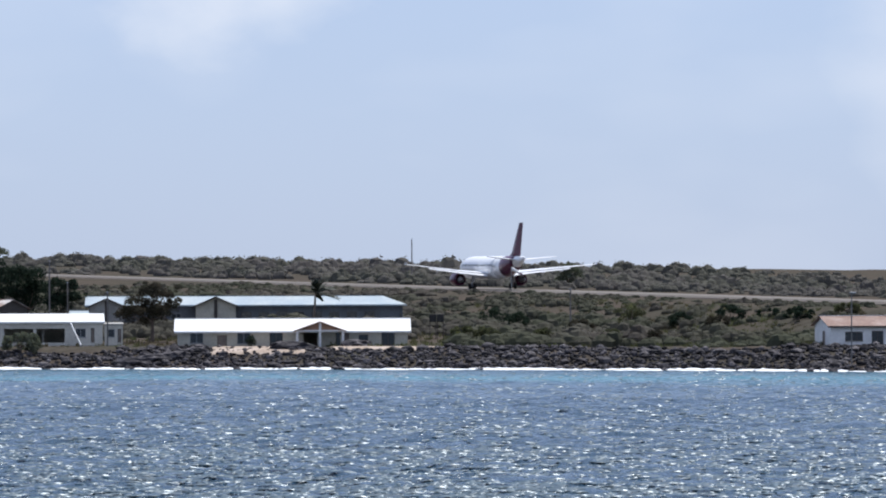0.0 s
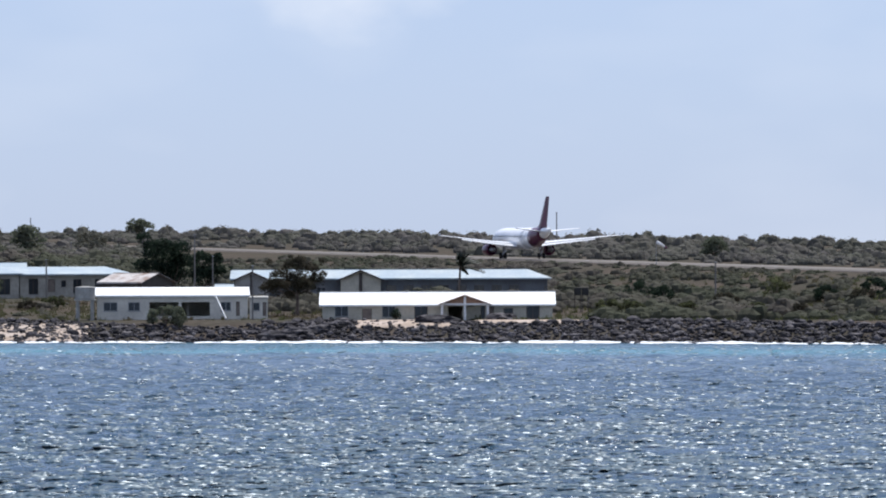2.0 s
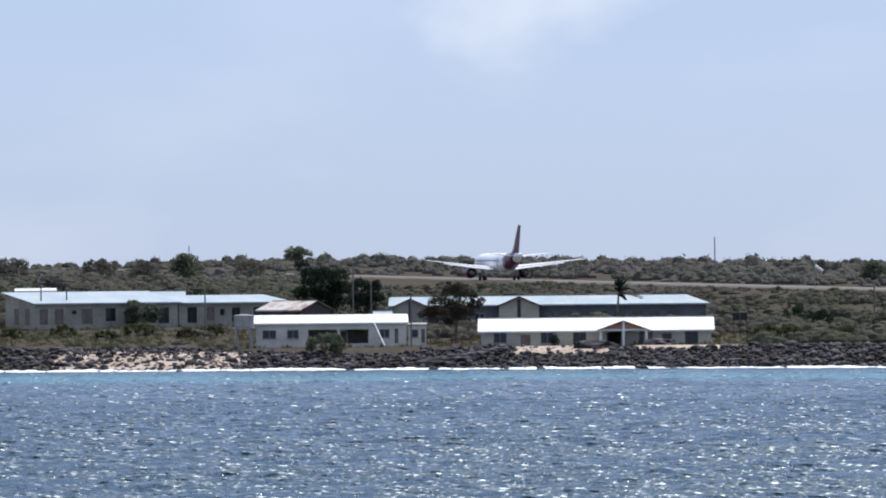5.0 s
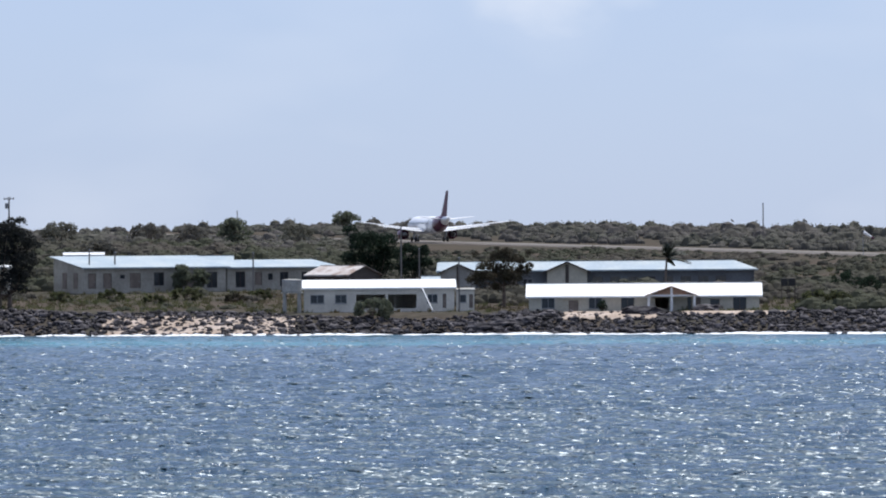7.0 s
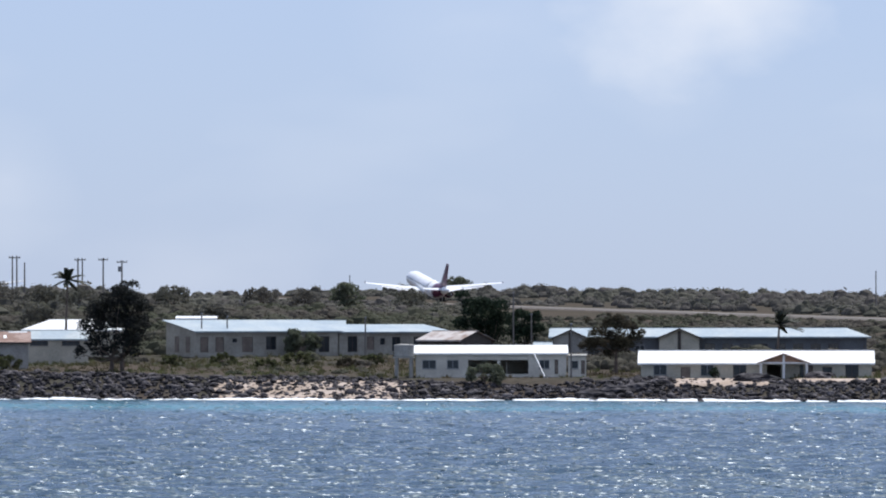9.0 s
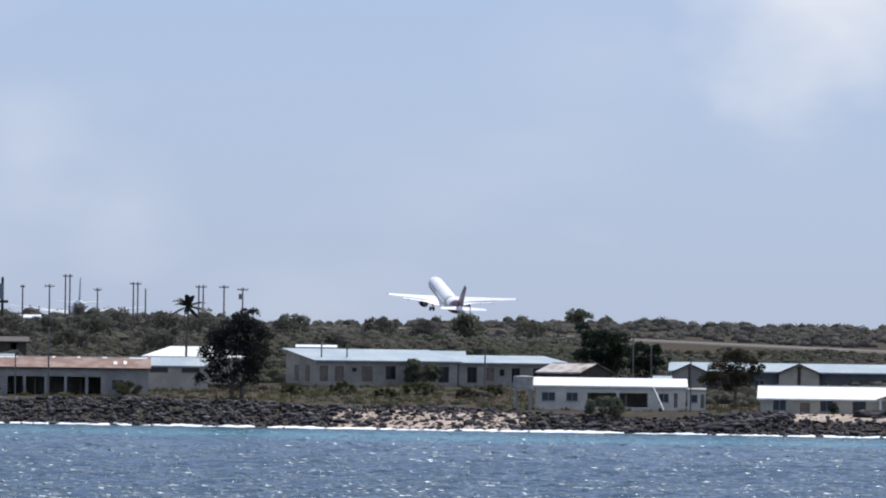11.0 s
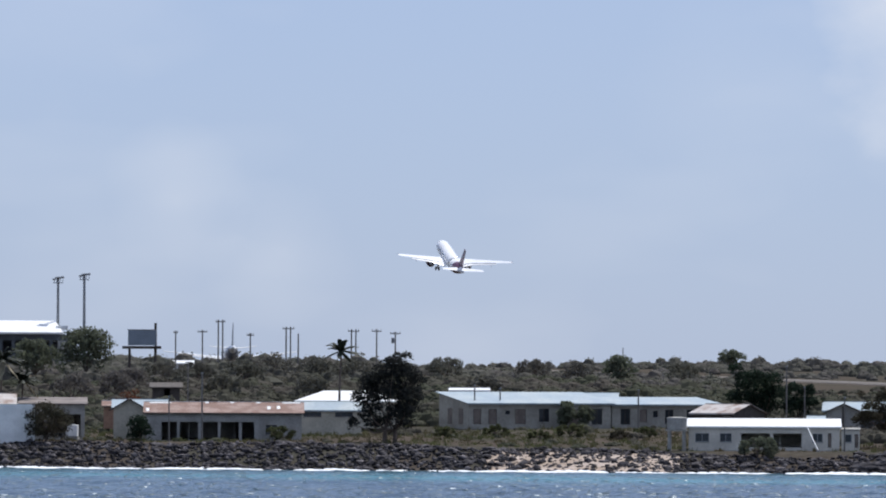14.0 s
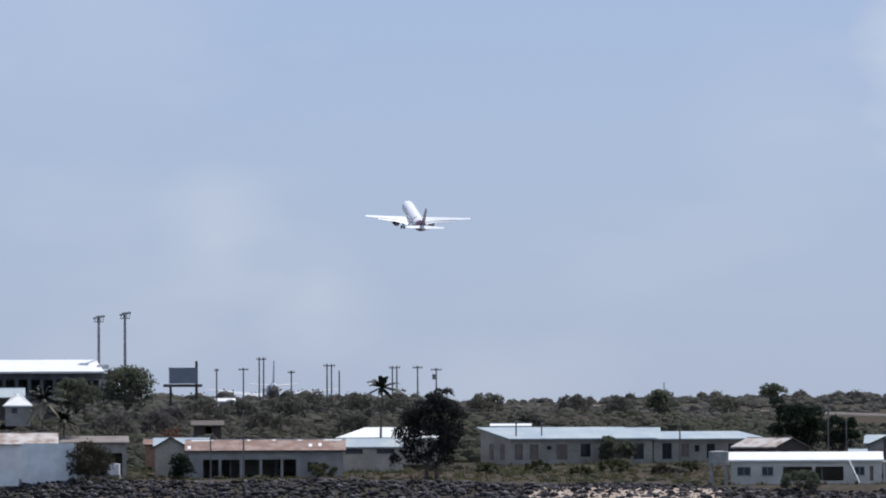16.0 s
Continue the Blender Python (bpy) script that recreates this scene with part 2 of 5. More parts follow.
def tube(bm, a, b, ra, rb, n=8, caps=True):
    a, b = Vector(a), Vector(b)
    w = (b - a).normalized()
    s = w.orthogonal().normalized()
    t = w.cross(s)
    rings = []
    for p, r in ((a, ra), (b, rb)):
        rings.append([bm.verts.new(p + (s * math.cos(i * math.tau / n) + t * math.sin(i * math.tau / n)) * r) for i in range(n)])
    for i in range(n):
        bm.faces.new((rings[0][i], rings[0][(i + 1) % n], rings[1][(i + 1) % n], rings[1][i]))
    if caps:
        bm.faces.new(rings[0][::-1])
        bm.faces.new(rings[1])


def tubed(a, b, ra, rb, n=8):
    bm = bmesh.new()
    tube(bm, a, b, ra, rb, n)
    return bm


def loft(bm, rings, caps=True):
    """Skin over rings of equal count."""
    vs = [[bm.verts.new(c) for c in ring] for ring in rings]
    n = len(vs[0])
    for p, q in zip(vs, vs[1:]):
        for i in range(n):
            bm.faces.new((p[i], p[(i + 1) % n], q[(i + 1) % n], q[i]))
    if caps:
        bm.faces.new(vs[0][::-1])
        bm.faces.new(vs[-1])
    bmesh.ops.recalc_face_normals(bm, faces=bm.faces[:])


def solid(bm, pts, thick):
    """A slab: polygon pts, thickened downwards."""
    top = [bm.verts.new(p) for p in pts]
    low = [bm.verts.new(Vector(p) - Vector((0, 0, thick))) for p in pts]
    bm.faces.new(top), bm.faces.new(low[::-1])
    n = len(pts)
    for i in range(n):
        bm.faces.new((top[i], low[i], low[(i + 1) % n], top[(i + 1) % n]))
    bmesh.ops.recalc_face_normals(bm, faces=bm.faces[:])


def empty(name, m, label, category, group="", kind=""):
    e = new(name)
    e.empty_display_size = 0.5
    e.matrix_world = m
    return tagged(e, label, category, group, kind)


# ---- the lie of the land ----
HEAD = radians(15.5)
RUN = Vector((-math.sin(HEAD), math.cos(HEAD)))      # take-off direction
ACROSS = Vector((math.cos(HEAD), math.sin(HEAD)))    # to the right of it
RUN0 = Vector(at(8.0, 1115.0))                       # a point on the centre line
SHORE_X = [-900, -230, -164, -107, -45, 0, 30, 56, 120, 900]
SHORE_Y = [980, 868, 850, 840, 832, 821, 806, 790, 776, 700]


def shore(x):
    return np.interp(x, SHORE_X, SHORE_Y)


def smooth01(a):
    a = np.clip(a, 0, 1)
    return a * a * (3 - 2 * a)


def wob(x, y, size, seed=0.0):
    """Cheap smooth unevenness, about -1 to 1."""
    x, y = x / size, y / size
    return (np.sin(x * 1.7 + 1.3 * np.sin(y * 1.1 + seed) + seed) + np.sin(y * 2.1 + 1.7 * np.sin(x * 0.9 - seed)) + np.sin(0.8 * x + 1.3 * y + 2 * seed)) / 3


def land(x, y):
    x, y = np.asarray(x, float), np.asarray(y, float)
    s = (x - RUN0.x) * RUN.x + (y - RUN0.y) * RUN.y
    n = (x - RUN0.x) * ACROSS.x + (y - RUN0.y) * ACROSS.y
    s = s - 2.0 * np.maximum(n - 60, 0)
    high = 9.9 + 0.0078 * np.clip(s, -400, 900)
    far_left = smooth01((s - 150) / 250)
    high = high - 5.5 * smooth01((n - 40) / 60) * (1 - far_left) + 0.5 * smooth01((n - 45) / 70) * far_left
    g = y - shore(x)
    low = np.interp(g, [-60, -12, 0, 5, 9, 13, 28, 90, 180, 300, 450, 700, 1200], [-6, -1.2, -0.15, 1.2, 2.2, 2.75, 3.0, 5.0, 7.2, 10.4, 13.2, 15.5, 17.0])
    low = low + smooth01(g / 13) * (0.7 * smooth01((-x - 72) / 45) * (1 - smooth01((g - 35) / 50)) + 0.3 * smooth01((x - 36) / 10) * (1 - smooth01((g - 25) / 30)))
    low = low - np.maximum(low - (9.3 + 0.0078 * np.clip(s, -400, 900)), 0) * smooth01((n + 110) / 40)
    up = smooth01((n + 48) / 26) * smooth01((g - 22) / 35)
    z = low + (np.where(n > -22, high, np.maximum(high, low)) - low) * up
    flat = smooth01((np.abs(n) - 26) / 20)
    return z + flat * smooth01((g - 60) / 60) * 0.45 * wob(x, y, 17.0, 0.7)


def grid(xs, ys, f, name, material):
    gx, gy = np.meshgrid(xs, ys)
    v = np.stack([gx, gy, f(gx, gy)], -1).reshape(-1, 3)
    w = len(xs)
    i = (np.arange(len(ys) - 1)[:, None] * w + np.arange(w - 1)[None]).ravel()
    return sheet(name, v, np.stack([i, i + 1, i + w + 1, i + w], -1), material, smooth=True)


def steps(*spans):
    return np.concatenate([np.arange(a, b, s) for a, b, s in spans])


ground = tagged(grid(steps((-4500, -900, 600), (-900, -320, 20), (-320, 160, 3), (160, 600, 20), (600, 4600, 600)),
                     steps((640, 770, 20), (770, 900, 2), (900, 1250, 5), (1250, 2400, 25), (2400, 4900, 250)), land, "ground", M_SOIL),
                "dry brown soil and litter rising inland from the shore", "ground", kind="structure")


def runway():
    """A worn asphalt strip following the slope, with a paler shoulder."""
    for name, n0, n1, lift, m, label in (("runway", -6.0, 9.0, 0.12, M_ASPHALT, "worn grey asphalt runway sloping gently uphill"),
                                         ("runway_verge", -8.2, -6.1, 0.10, M_VERGE, "dusty pale earth shoulder along the runway"),):
        ss = np.arange(-420, 1300, 20.0)
        v, f = [], []
        for i, s in enumerate(ss):
            for n, drop in ((n0, -0.2), (n0, 0.0), (n1, 0.0)):
                p = RUN0 + RUN * s + ACROSS * n
                v.append((p.x, p.y, float(land(*(RUN0 + RUN * s))) + lift + drop))
            if i:
                k = 3 * i
                f += [(k - 3, k - 2, k + 1, k), (k - 2, k - 1, k + 2, k + 1)]
        tagged(sheet(name, v, f, m), label, "runway", kind="structure")


runway()


def sea():
    """The bay as real short-crested chop, on one sheet that runs on to the horizon."""
    bs = np.arange(-0.245, 0.125, 0.0013)
    ds = steps((255, 420, 0.7), (420, 620, 1.0), (620, 912, 2.2))
    gb, gd = np.meshgrid(bs, ds)
    x, y = gd * np.sin(gb), gd * np.cos(gb)
    z = np.zeros_like(x)
    rng = np.random.default_rng(5)
    for i in range(30):
        wl = 1.6 * 1.055 ** i
        th = rng.normal(0.25, 0.75)
        kx, ky = math.sin(th) * math.tau / wl, math.cos(th) * math.tau / wl
        arg = kx * x + ky * y + rng.uniform(0, math.tau) + 1.1 * np.sin((x * math.cos(th) - y * math.sin(th)) * 1.9 / wl + i)
        gust = 0.7 + 0.5 * wob(x, y, 9.0 + i, i * 1.0)
        z += 0.0115 * wl ** 0.8 * gust * (np.sin(arg) + 0.3 * np.sin(2 * arg + 0.5))
    calm = smooth01((shore(x) - y + 4) / 45)
    z *= 0.22 + 0.78 * calm
    v = np.stack([x, y, z], -1).reshape(-1, 3)
    w = len(bs)
    i = (np.arange(len(ds) - 1)[:, None] * w + np.arange(w - 1)[None]).ravel()
    f = np.stack([i, i + 1, i + w + 1, i + w], -1)
    k = len(v)
    v = np.concatenate([v, [(-4400, -1500, -0.7), (4400, -1500, -0.7), (4400, 1000, -0.7), (-4400, 1000, -0.7)]])
    f = np.concatenate([f, [(k, k + 1, k + 2, k + 3)]])
    body = tagged(sheet("water", v, f, M_WATER, smooth=True), "choppy blue sea water glittering in the sun", "sea", kind="structure")
    # short steep wavelets added on the chop, steep sides turned to glint sun at the viewpoint
    n = 190000
    b, d = rng.uniform(-0.24, 0.12, n), 1 / (1 / 815 + rng.random(n) * (1 / 262 - 1 / 815))
    px, py = d * np.sin(b), d * np.cos(b)
    gusty = wob(px, py, 14.0, 3.0) + wob(px, py, 5.0, 1.0) + rng.normal(0, 0.8, n)
    ok = (gusty > -0.4) & (py < shore(px) - 22) & (rng.random(n) < np.clip(1.7 - d / 600, 0.3, 1)) 
    px, py, d = px[ok], py[ok], d[ok]
    n = len(px)
    row = np.clip(np.searchsorted(ds, d), 0, len(ds) - 1)
    col = np.clip(np.searchsorted(bs, b[ok]), 0, w - 1)
    pz = z[row, col]
    length, yaw = rng.uniform(0.6, 1.9, n) * rng.uniform(0.5, 1.1, n), np.where(rng.random(n) < 0.76, rng.normal(0.47, 0.21, n), rng.normal(0.0, 0.7, n))
    high, slope = rng.uniform(0.035, 0.10, n), rng.normal(0.63, 0.15, n).clip(0.3, 1.1)
    def spot(lx, ly, lz):
        return np.stack([px + lx * np.cos(yaw) - ly * np.sin(yaw), py + lx * np.sin(yaw) + ly * np.cos(yaw), pz + lz], -1)
    none = 0 * high
    vv = np.stack([spot(-length / 2, 0.12 * length, none - 0.01), spot(length / 2, 0.12 * length, none - 0.01), spot(0.1 * length, none, high),
                   spot(none, -high / slope, none - 0.01), spot(none, high * 2.2, none - 0.01)], 1).reshape(-1, 3)
    ff = (np.arange(n)[:, None, None] * 5 + np.array([(0, 3, 2), (3, 1, 2), (0, 2, 4), (2, 1, 4)])[None]).reshape(-1, 3)
    crests = tagged(sheet("wavelets", vv, ff, M_WAVELET), "short wavelets added to the bay, turned to glint in the sun", "waves", kind="stuff")
    return body, crests


water, wavelets = sea()


# ---- aircraft ----
WINGS = []


def airliner(name, m, label, paint, tailpaint, engpaint, gear=True):
    """A twin-engined narrow-body; origin on the ground under the main gear, nose along +y."""
    a = empty(name, m, label, "airplane")

    def ring(y, w, h, zc, n=20):
        return [(w * math.cos(i * math.tau / n), y, zc + h * math.sin(i * math.tau / n)) for i in range(n)]
    prof = [(17.7, 0.05, 0.05, 3.35), (17.3, 0.75, 0.65, 3.4), (16.4, 1.25, 1.25, 3.5), (15.0, 1.7, 1.75, 3.7), (13.0, 1.93, 2.02, 3.8), (11.5, 1.975, 2.07, 3.83)]
    mid = [(y, 1.975, 2.07, 3.83) for y in (8.0, 4.0, 0.0, -4.0, -6.5)]
    aft = [(-9.0, 1.9, 1.95, 3.95), (-11.5, 1.65, 1.65, 4.25), (-14.0, 1.25, 1.25, 4.65), (-16.5, 0.8, 0.85, 5.05), (-18.6, 0.42, 0.45, 5.35), (-19.6, 0.2, 0.22, 5.45)]
    bm = bmesh.new()
    loft(bm, [ring(*p) for p in prof + mid])
    part("fuselage", bm, paint, a, smooth=True)
    bm = bmesh.new()
    loft(bm, [ring(-6.5, 1.985, 2.08, 3.83), *[ring(*p) for p in aft]])
    part("tail_cone", bm, paint, a, smooth=True)
    bm = bmesh.new()                                   # painted band round the tail
    loft(bm, [ring(-9.8, 1.835, 1.875, 4.06), ring(-11.5, 1.67, 1.67, 4.25), ring(-14.0, 1.27, 1.27, 4.65), ring(-15.4, 1.05, 1.06, 4.87)])
    part("tail_band", bm, tailpaint, a, "dark red paint band", smooth=True)

    def foil(root, tip, flip=1):
        """Skin from root chord to tip chord: (x, y_lead, y_trail, z, thick)."""
        rings = []
        for x, yl, yt, z, t in (root, tip):
            c = yl - yt
            rings.append([(x * flip, yl - c * f, z + t * h) for f, h in ((0, 0), (0.08, 0.7), (0.35, 1.0), (0.7, 0.5), (1, 0.02), (0.7, -0.25), (0.35, -0.6), (0.08, -0.5))])
        return rings
    for f in (1, -1):
        bm = bmesh.new()
        r0 = foil((1.6, 5.2, -2.6, 2.75, 0.42), (6.2, 2.2, -1.7, 3.2, 0.27), f)
        r1 = foil((6.2, 2.2, -1.7, 3.2, 0.27), (17.8, -4.5, -5.9, 4.42, 0.09), f)
        loft(bm, [r0[0], r0[1], r1[1]])
        w = part("wing", bm, M_WING, a)
        WINGS.append((name, f, w))
        bm = bmesh.new()                               # trailing-edge flaps, lowered
        loft(bm, [[(2.0 * f, -2.3, 2.72), (2.0 * f, -3.6, 2.35), (2.0 * f, -3.55, 2.28), (2.0 * f, -2.4, 2.5)],
                  [(6.2 * f, -1.5, 3.12), (6.2 * f, -2.7, 2.8), (6.2 * f, -2.65, 2.73), (6.2 * f, -1.6, 2.95)],
                  [(13.2 * f, -3.9, 3.87), (13.2 * f, -4.8, 3.62), (13.2 * f, -4.75, 3.56), (13.2 * f, -4.0, 3.74)]])
        part("flap", bm, M_WING, w)
        for x, y, z in ((4.6, -2.4, 2.75), (8.5, -3.0, 3.15), (11.5, -4.2, 3.45)):
            bm = bmesh.new()
            loft(bm, [[(x * f + dx * s, y + dy, z + dz * s - 0.2) for dx, dz in ((0.16, 0), (0, 0.25), (-0.16, 0), (0, -0.25))] for dy, s in ((1.8, 0.2), (0.8, 1), (-0.6, 0.9), (-1.5, 0.1))])
            part("flap_track_fairing", bm, M_WING, w)
        bm = bmesh.new()                               # wing-tip fence
        loft(bm, [[(17.75 * f, -4.3, 4.42), (17.81 * f, -4.3, 4.42), (17.81 * f, -6.0, 4.42), (17.75 * f, -6.0, 4.42)],
                  [(17.8 * f, -5.4, 4.82), (17.85 * f, -5.4, 4.82), (17.85 * f, -6.2, 4.82), (17.8 * f, -6.2, 4.82)]])
        part("wing_tip_fence", bm, M_WING, w)
        bm = bmesh.new()                               # tailplane
        t = foil((0.5, -13.6, -17.4, 5.15, 0.2), (6.2, -17.2, -18.8, 5.75, 0.08), f)
        loft(bm, t)
        part("tailplane", bm, M_WING, a)
        e = 5.75 * f
        bm = bmesh.new()
        n = 18
        loft(bm, [[(e + r * math.cos(i * math.tau / n), y, 1.72 + r * math.sin(i * math.tau / n)) for i in range(n)]
                  for y, r in ((4.4, 0.92), (4.2, 1.08), (3.1, 1.2), (1.7, 1.17), (0.7, 0.98), (0.65, 0.86), (1.3, 0.78))])
        ng = part("engine", bm, engpaint, a, smooth=True)
        bm = bmesh.new()
        loft(bm, [[(e + r * math.cos(i * math.tau / n), y, 1.72 + r * math.sin(i * math.tau / n)) for i in range(n)] for y, r in ((1.4, 0.66), (0.4, 0.56), (-0.4, 0.36), (-1.0, 0.06))])
        part("exhaust_cone", bm, M_STEEL, ng, smooth=True)
        bm = bmesh.new()
        loft(bm, [[(e - 0.12, y0, z0), (e + 0.12, y0, z0), (e + 0.12, y0 - 0.2, z1), (e - 0.12, y0 - 0.2, z1)] for y0, z0, z1 in ((3.6, 2.8, 3.1), (2.0, 2.6, 3.15), (0.3, 2.6, 3.1))])
        part("pylon", bm, M_WING, ng)
    bm = bmesh.new()                                   # fin
    loft(bm, [[(t * h, yl - (yl - yt) * g, z) for g, h in ((0, 0), (0.15, 0.8), (0.4, 1), (1, 0.05), (0.4, -1), (0.15, -0.8))]
              for z, yl, yt, t in ((5.3, -9.2, -17.0, 0.28), (6.6, -12.0, -17.25, 0.26), (11.76, -16.4, -18.8, 0.12))])
    part("fin", bm, tailpaint, a)
    pane = bpy.data.meshes.get("cabin_window")
    if gear and not pane:
        first = part("cabin_window", boxed(-0.02, 0.02, 0, 0.26, 0, 0.35), M_GLASS, a)
        pane, first.location = first.data, (1.99, 13.6, 4.1)
    if gear:
        for i, y in enumerate(np.arange(-7.0, 13.0, 1.02)):
            for f in (1, -1):
                w = new("cabin_window", pane)
                w.parent, w.location = a, (f * 1.99, y, 4.1)
    bm = bmesh.new()
    box(bm, -0.9, 0.9, 16.15, 16.55, 4.3, 4.7)
    part("windscreen", bm, M_GLASS, a)
    if gear:
        for x0, y0, pair, r, top in ((3.8, 0.0, 0.46, 0.58, 2.8), (-3.8, 0.0, 0.46, 0.58, 2.8), (0.0, 12.6, 0.25, 0.38, 2.2)):
            g = part("landing_gear", tubed((x0, y0, r), (x0 * 0.98, y0, top), 0.13, 0.16), M_STEEL, a)
            part("axle", tubed((x0 - pair, y0, r), (x0 + pair, y0, r), 0.09, 0.09), M_STEEL, g)
            part("brace", tubed((x0, y0, 0.9), (x0 * 0.75, y0 + 0.3, top), 0.07, 0.07), M_STEEL, g)
            part("gear_door", boxed(x0 + 0.2, x0 + 0.25, y0 - 0.5, y0 + 0.5, 1.3, top), M_WING, g)
            for dx in (-pair, pair):
                bm = bmesh.new()
                n = 18
                loft(bm, [[(x0 + dx + w, y0 + q * math.cos(i * math.tau / n), r + q * math.sin(i * math.tau / n)) for i in range(n)]
                          for w, q in ((-0.2, r * 0.75), (-0.16, r * 0.96), (0, r), (0.16, r * 0.96), (0.2, r * 0.75))])
                part("tyre", bm, M_TYRE, g, smooth=True)
    return a


plane = airliner("airliner", pose(RUN0.x, RUN0.y, 10.3), "white twin-jet airliner with dark red tail taking off from the runway", M_PLANE, M_RED, M_RED)
parked = airliner("parked_airliner", pose(*at(-152.7, 1640), 0, 0, 0, 11), "white airliner with grey-blue fin parked beyond the scrub", M_PLANE, M_FINGREY, M_PLANE, gear=True)
parked.location.z = float(land(parked.location.x, parked.location.y)) + 0.05


# ---- buildings ----
def wall_with(bm, length, height, openings, y0, y1, x0=0.0):
    """A wall along x, pierced by openings (xa, xb, za, zb)."""
    cur = x0
    for xa, xb, za, zb in sorted(o[:4] for o in openings):
        if xa > cur:
            box(bm, cur, xa, y0, y1, 0, height)
        if za > 0:
            box(bm, xa, xb, y0, y1, 0, za)
        if zb < height:
            box(bm, xa, xb, y0, y1, zb, height)
        cur = xb
    if cur < length:
        box(bm, cur, length, y0, y1, 0, height)


def gable_end(bm, x0, x1, depth, z0, z1, lift=0.0):
    """Triangle of wall under a ridge that runs along x."""
    mid = depth / 2
    v = [bm.verts.new(c) for x in (x0, x1) for c in ((x, 0, z0), (x, depth, z0), (x, mid, z1))]
    for f in ((0, 2, 1), (3, 4, 5), (0, 1, 4, 3), (1, 2, 5, 4), (2, 0, 3, 5)):
        bm.faces.new([v[i] for i in f])


def window_in(parent, o, y, wallm=None):
    xa, xb, za, zb, what = o
    if what == "open":
        return
    if what == "door":
        d = part("door", boxed(xa + 0.06, xb - 0.06, y + 0.08, y + 0.13, za + 0.02, zb - 0.06), M_DOOR, parent)
        part("handle", boxed(xb - 0.22, xb - 0.16, y + 0.04, y + 0.08, za + 0.95, za + 1.1), M_METAL, d)
        bm = bmesh.new()
        box(bm, xa, xa + 0.06, y + 0.03, y + 0.14, za, zb), box(bm, xb - 0.06, xb, y + 0.03, y + 0.14, za, zb), box(bm, xa + 0.06, xb - 0.06, y + 0.03, y + 0.14, zb - 0.06, zb)
        part("door_frame", bm, M_DARK, d)
        return
    w = part("window", boxed(xa - 0.08, xb + 0.08, y - 0.07, y + 0.02, za - 0.1, za - 0.003), M_CONC, parent)
    bm = bmesh.new()
    t = 0.07
    box(bm, xa, xa + t, y + 0.05, y + 0.13, za, zb), box(bm, xb - t, xb, y + 0.05, y + 0.13, za, zb)
    box(bm, xa + t, xb - t, y + 0.05, y + 0.13, za, za + t), box(bm, xa + t, xb - t, y + 0.05, y + 0.13, zb - t, zb)
    n = max(1, round((xb - xa) / 0.9))
    for i in range(1, n):
        x = xa + (xb - xa) * i / n
        box(bm, x - t / 2, x + t / 2, y + 0.055, y + 0.125, za + t, zb - t)
    part("window_frame", bm, M_DARK if what == "dark" else M_METAL, w)
    for i in range(n):
        p, q = xa + (xb - xa) * i / n, xa + (xb - xa) * (i + 1) / n
        part("pane", boxed(p + 0.03, q - 0.03, y + 0.085, y + 0.10, za + 0.03, zb - 0.03), M_GLASS, w)


def corrugated(bm, x0, x1, ya, za, yb, zb, thick=0.05):
    """A sloping sheet from (ya, za) to (yb, zb)."""
    solid(bm, [(x0, ya, za), (x1, ya, za), (x1, yb, zb), (x0, yb, zb)], thick)


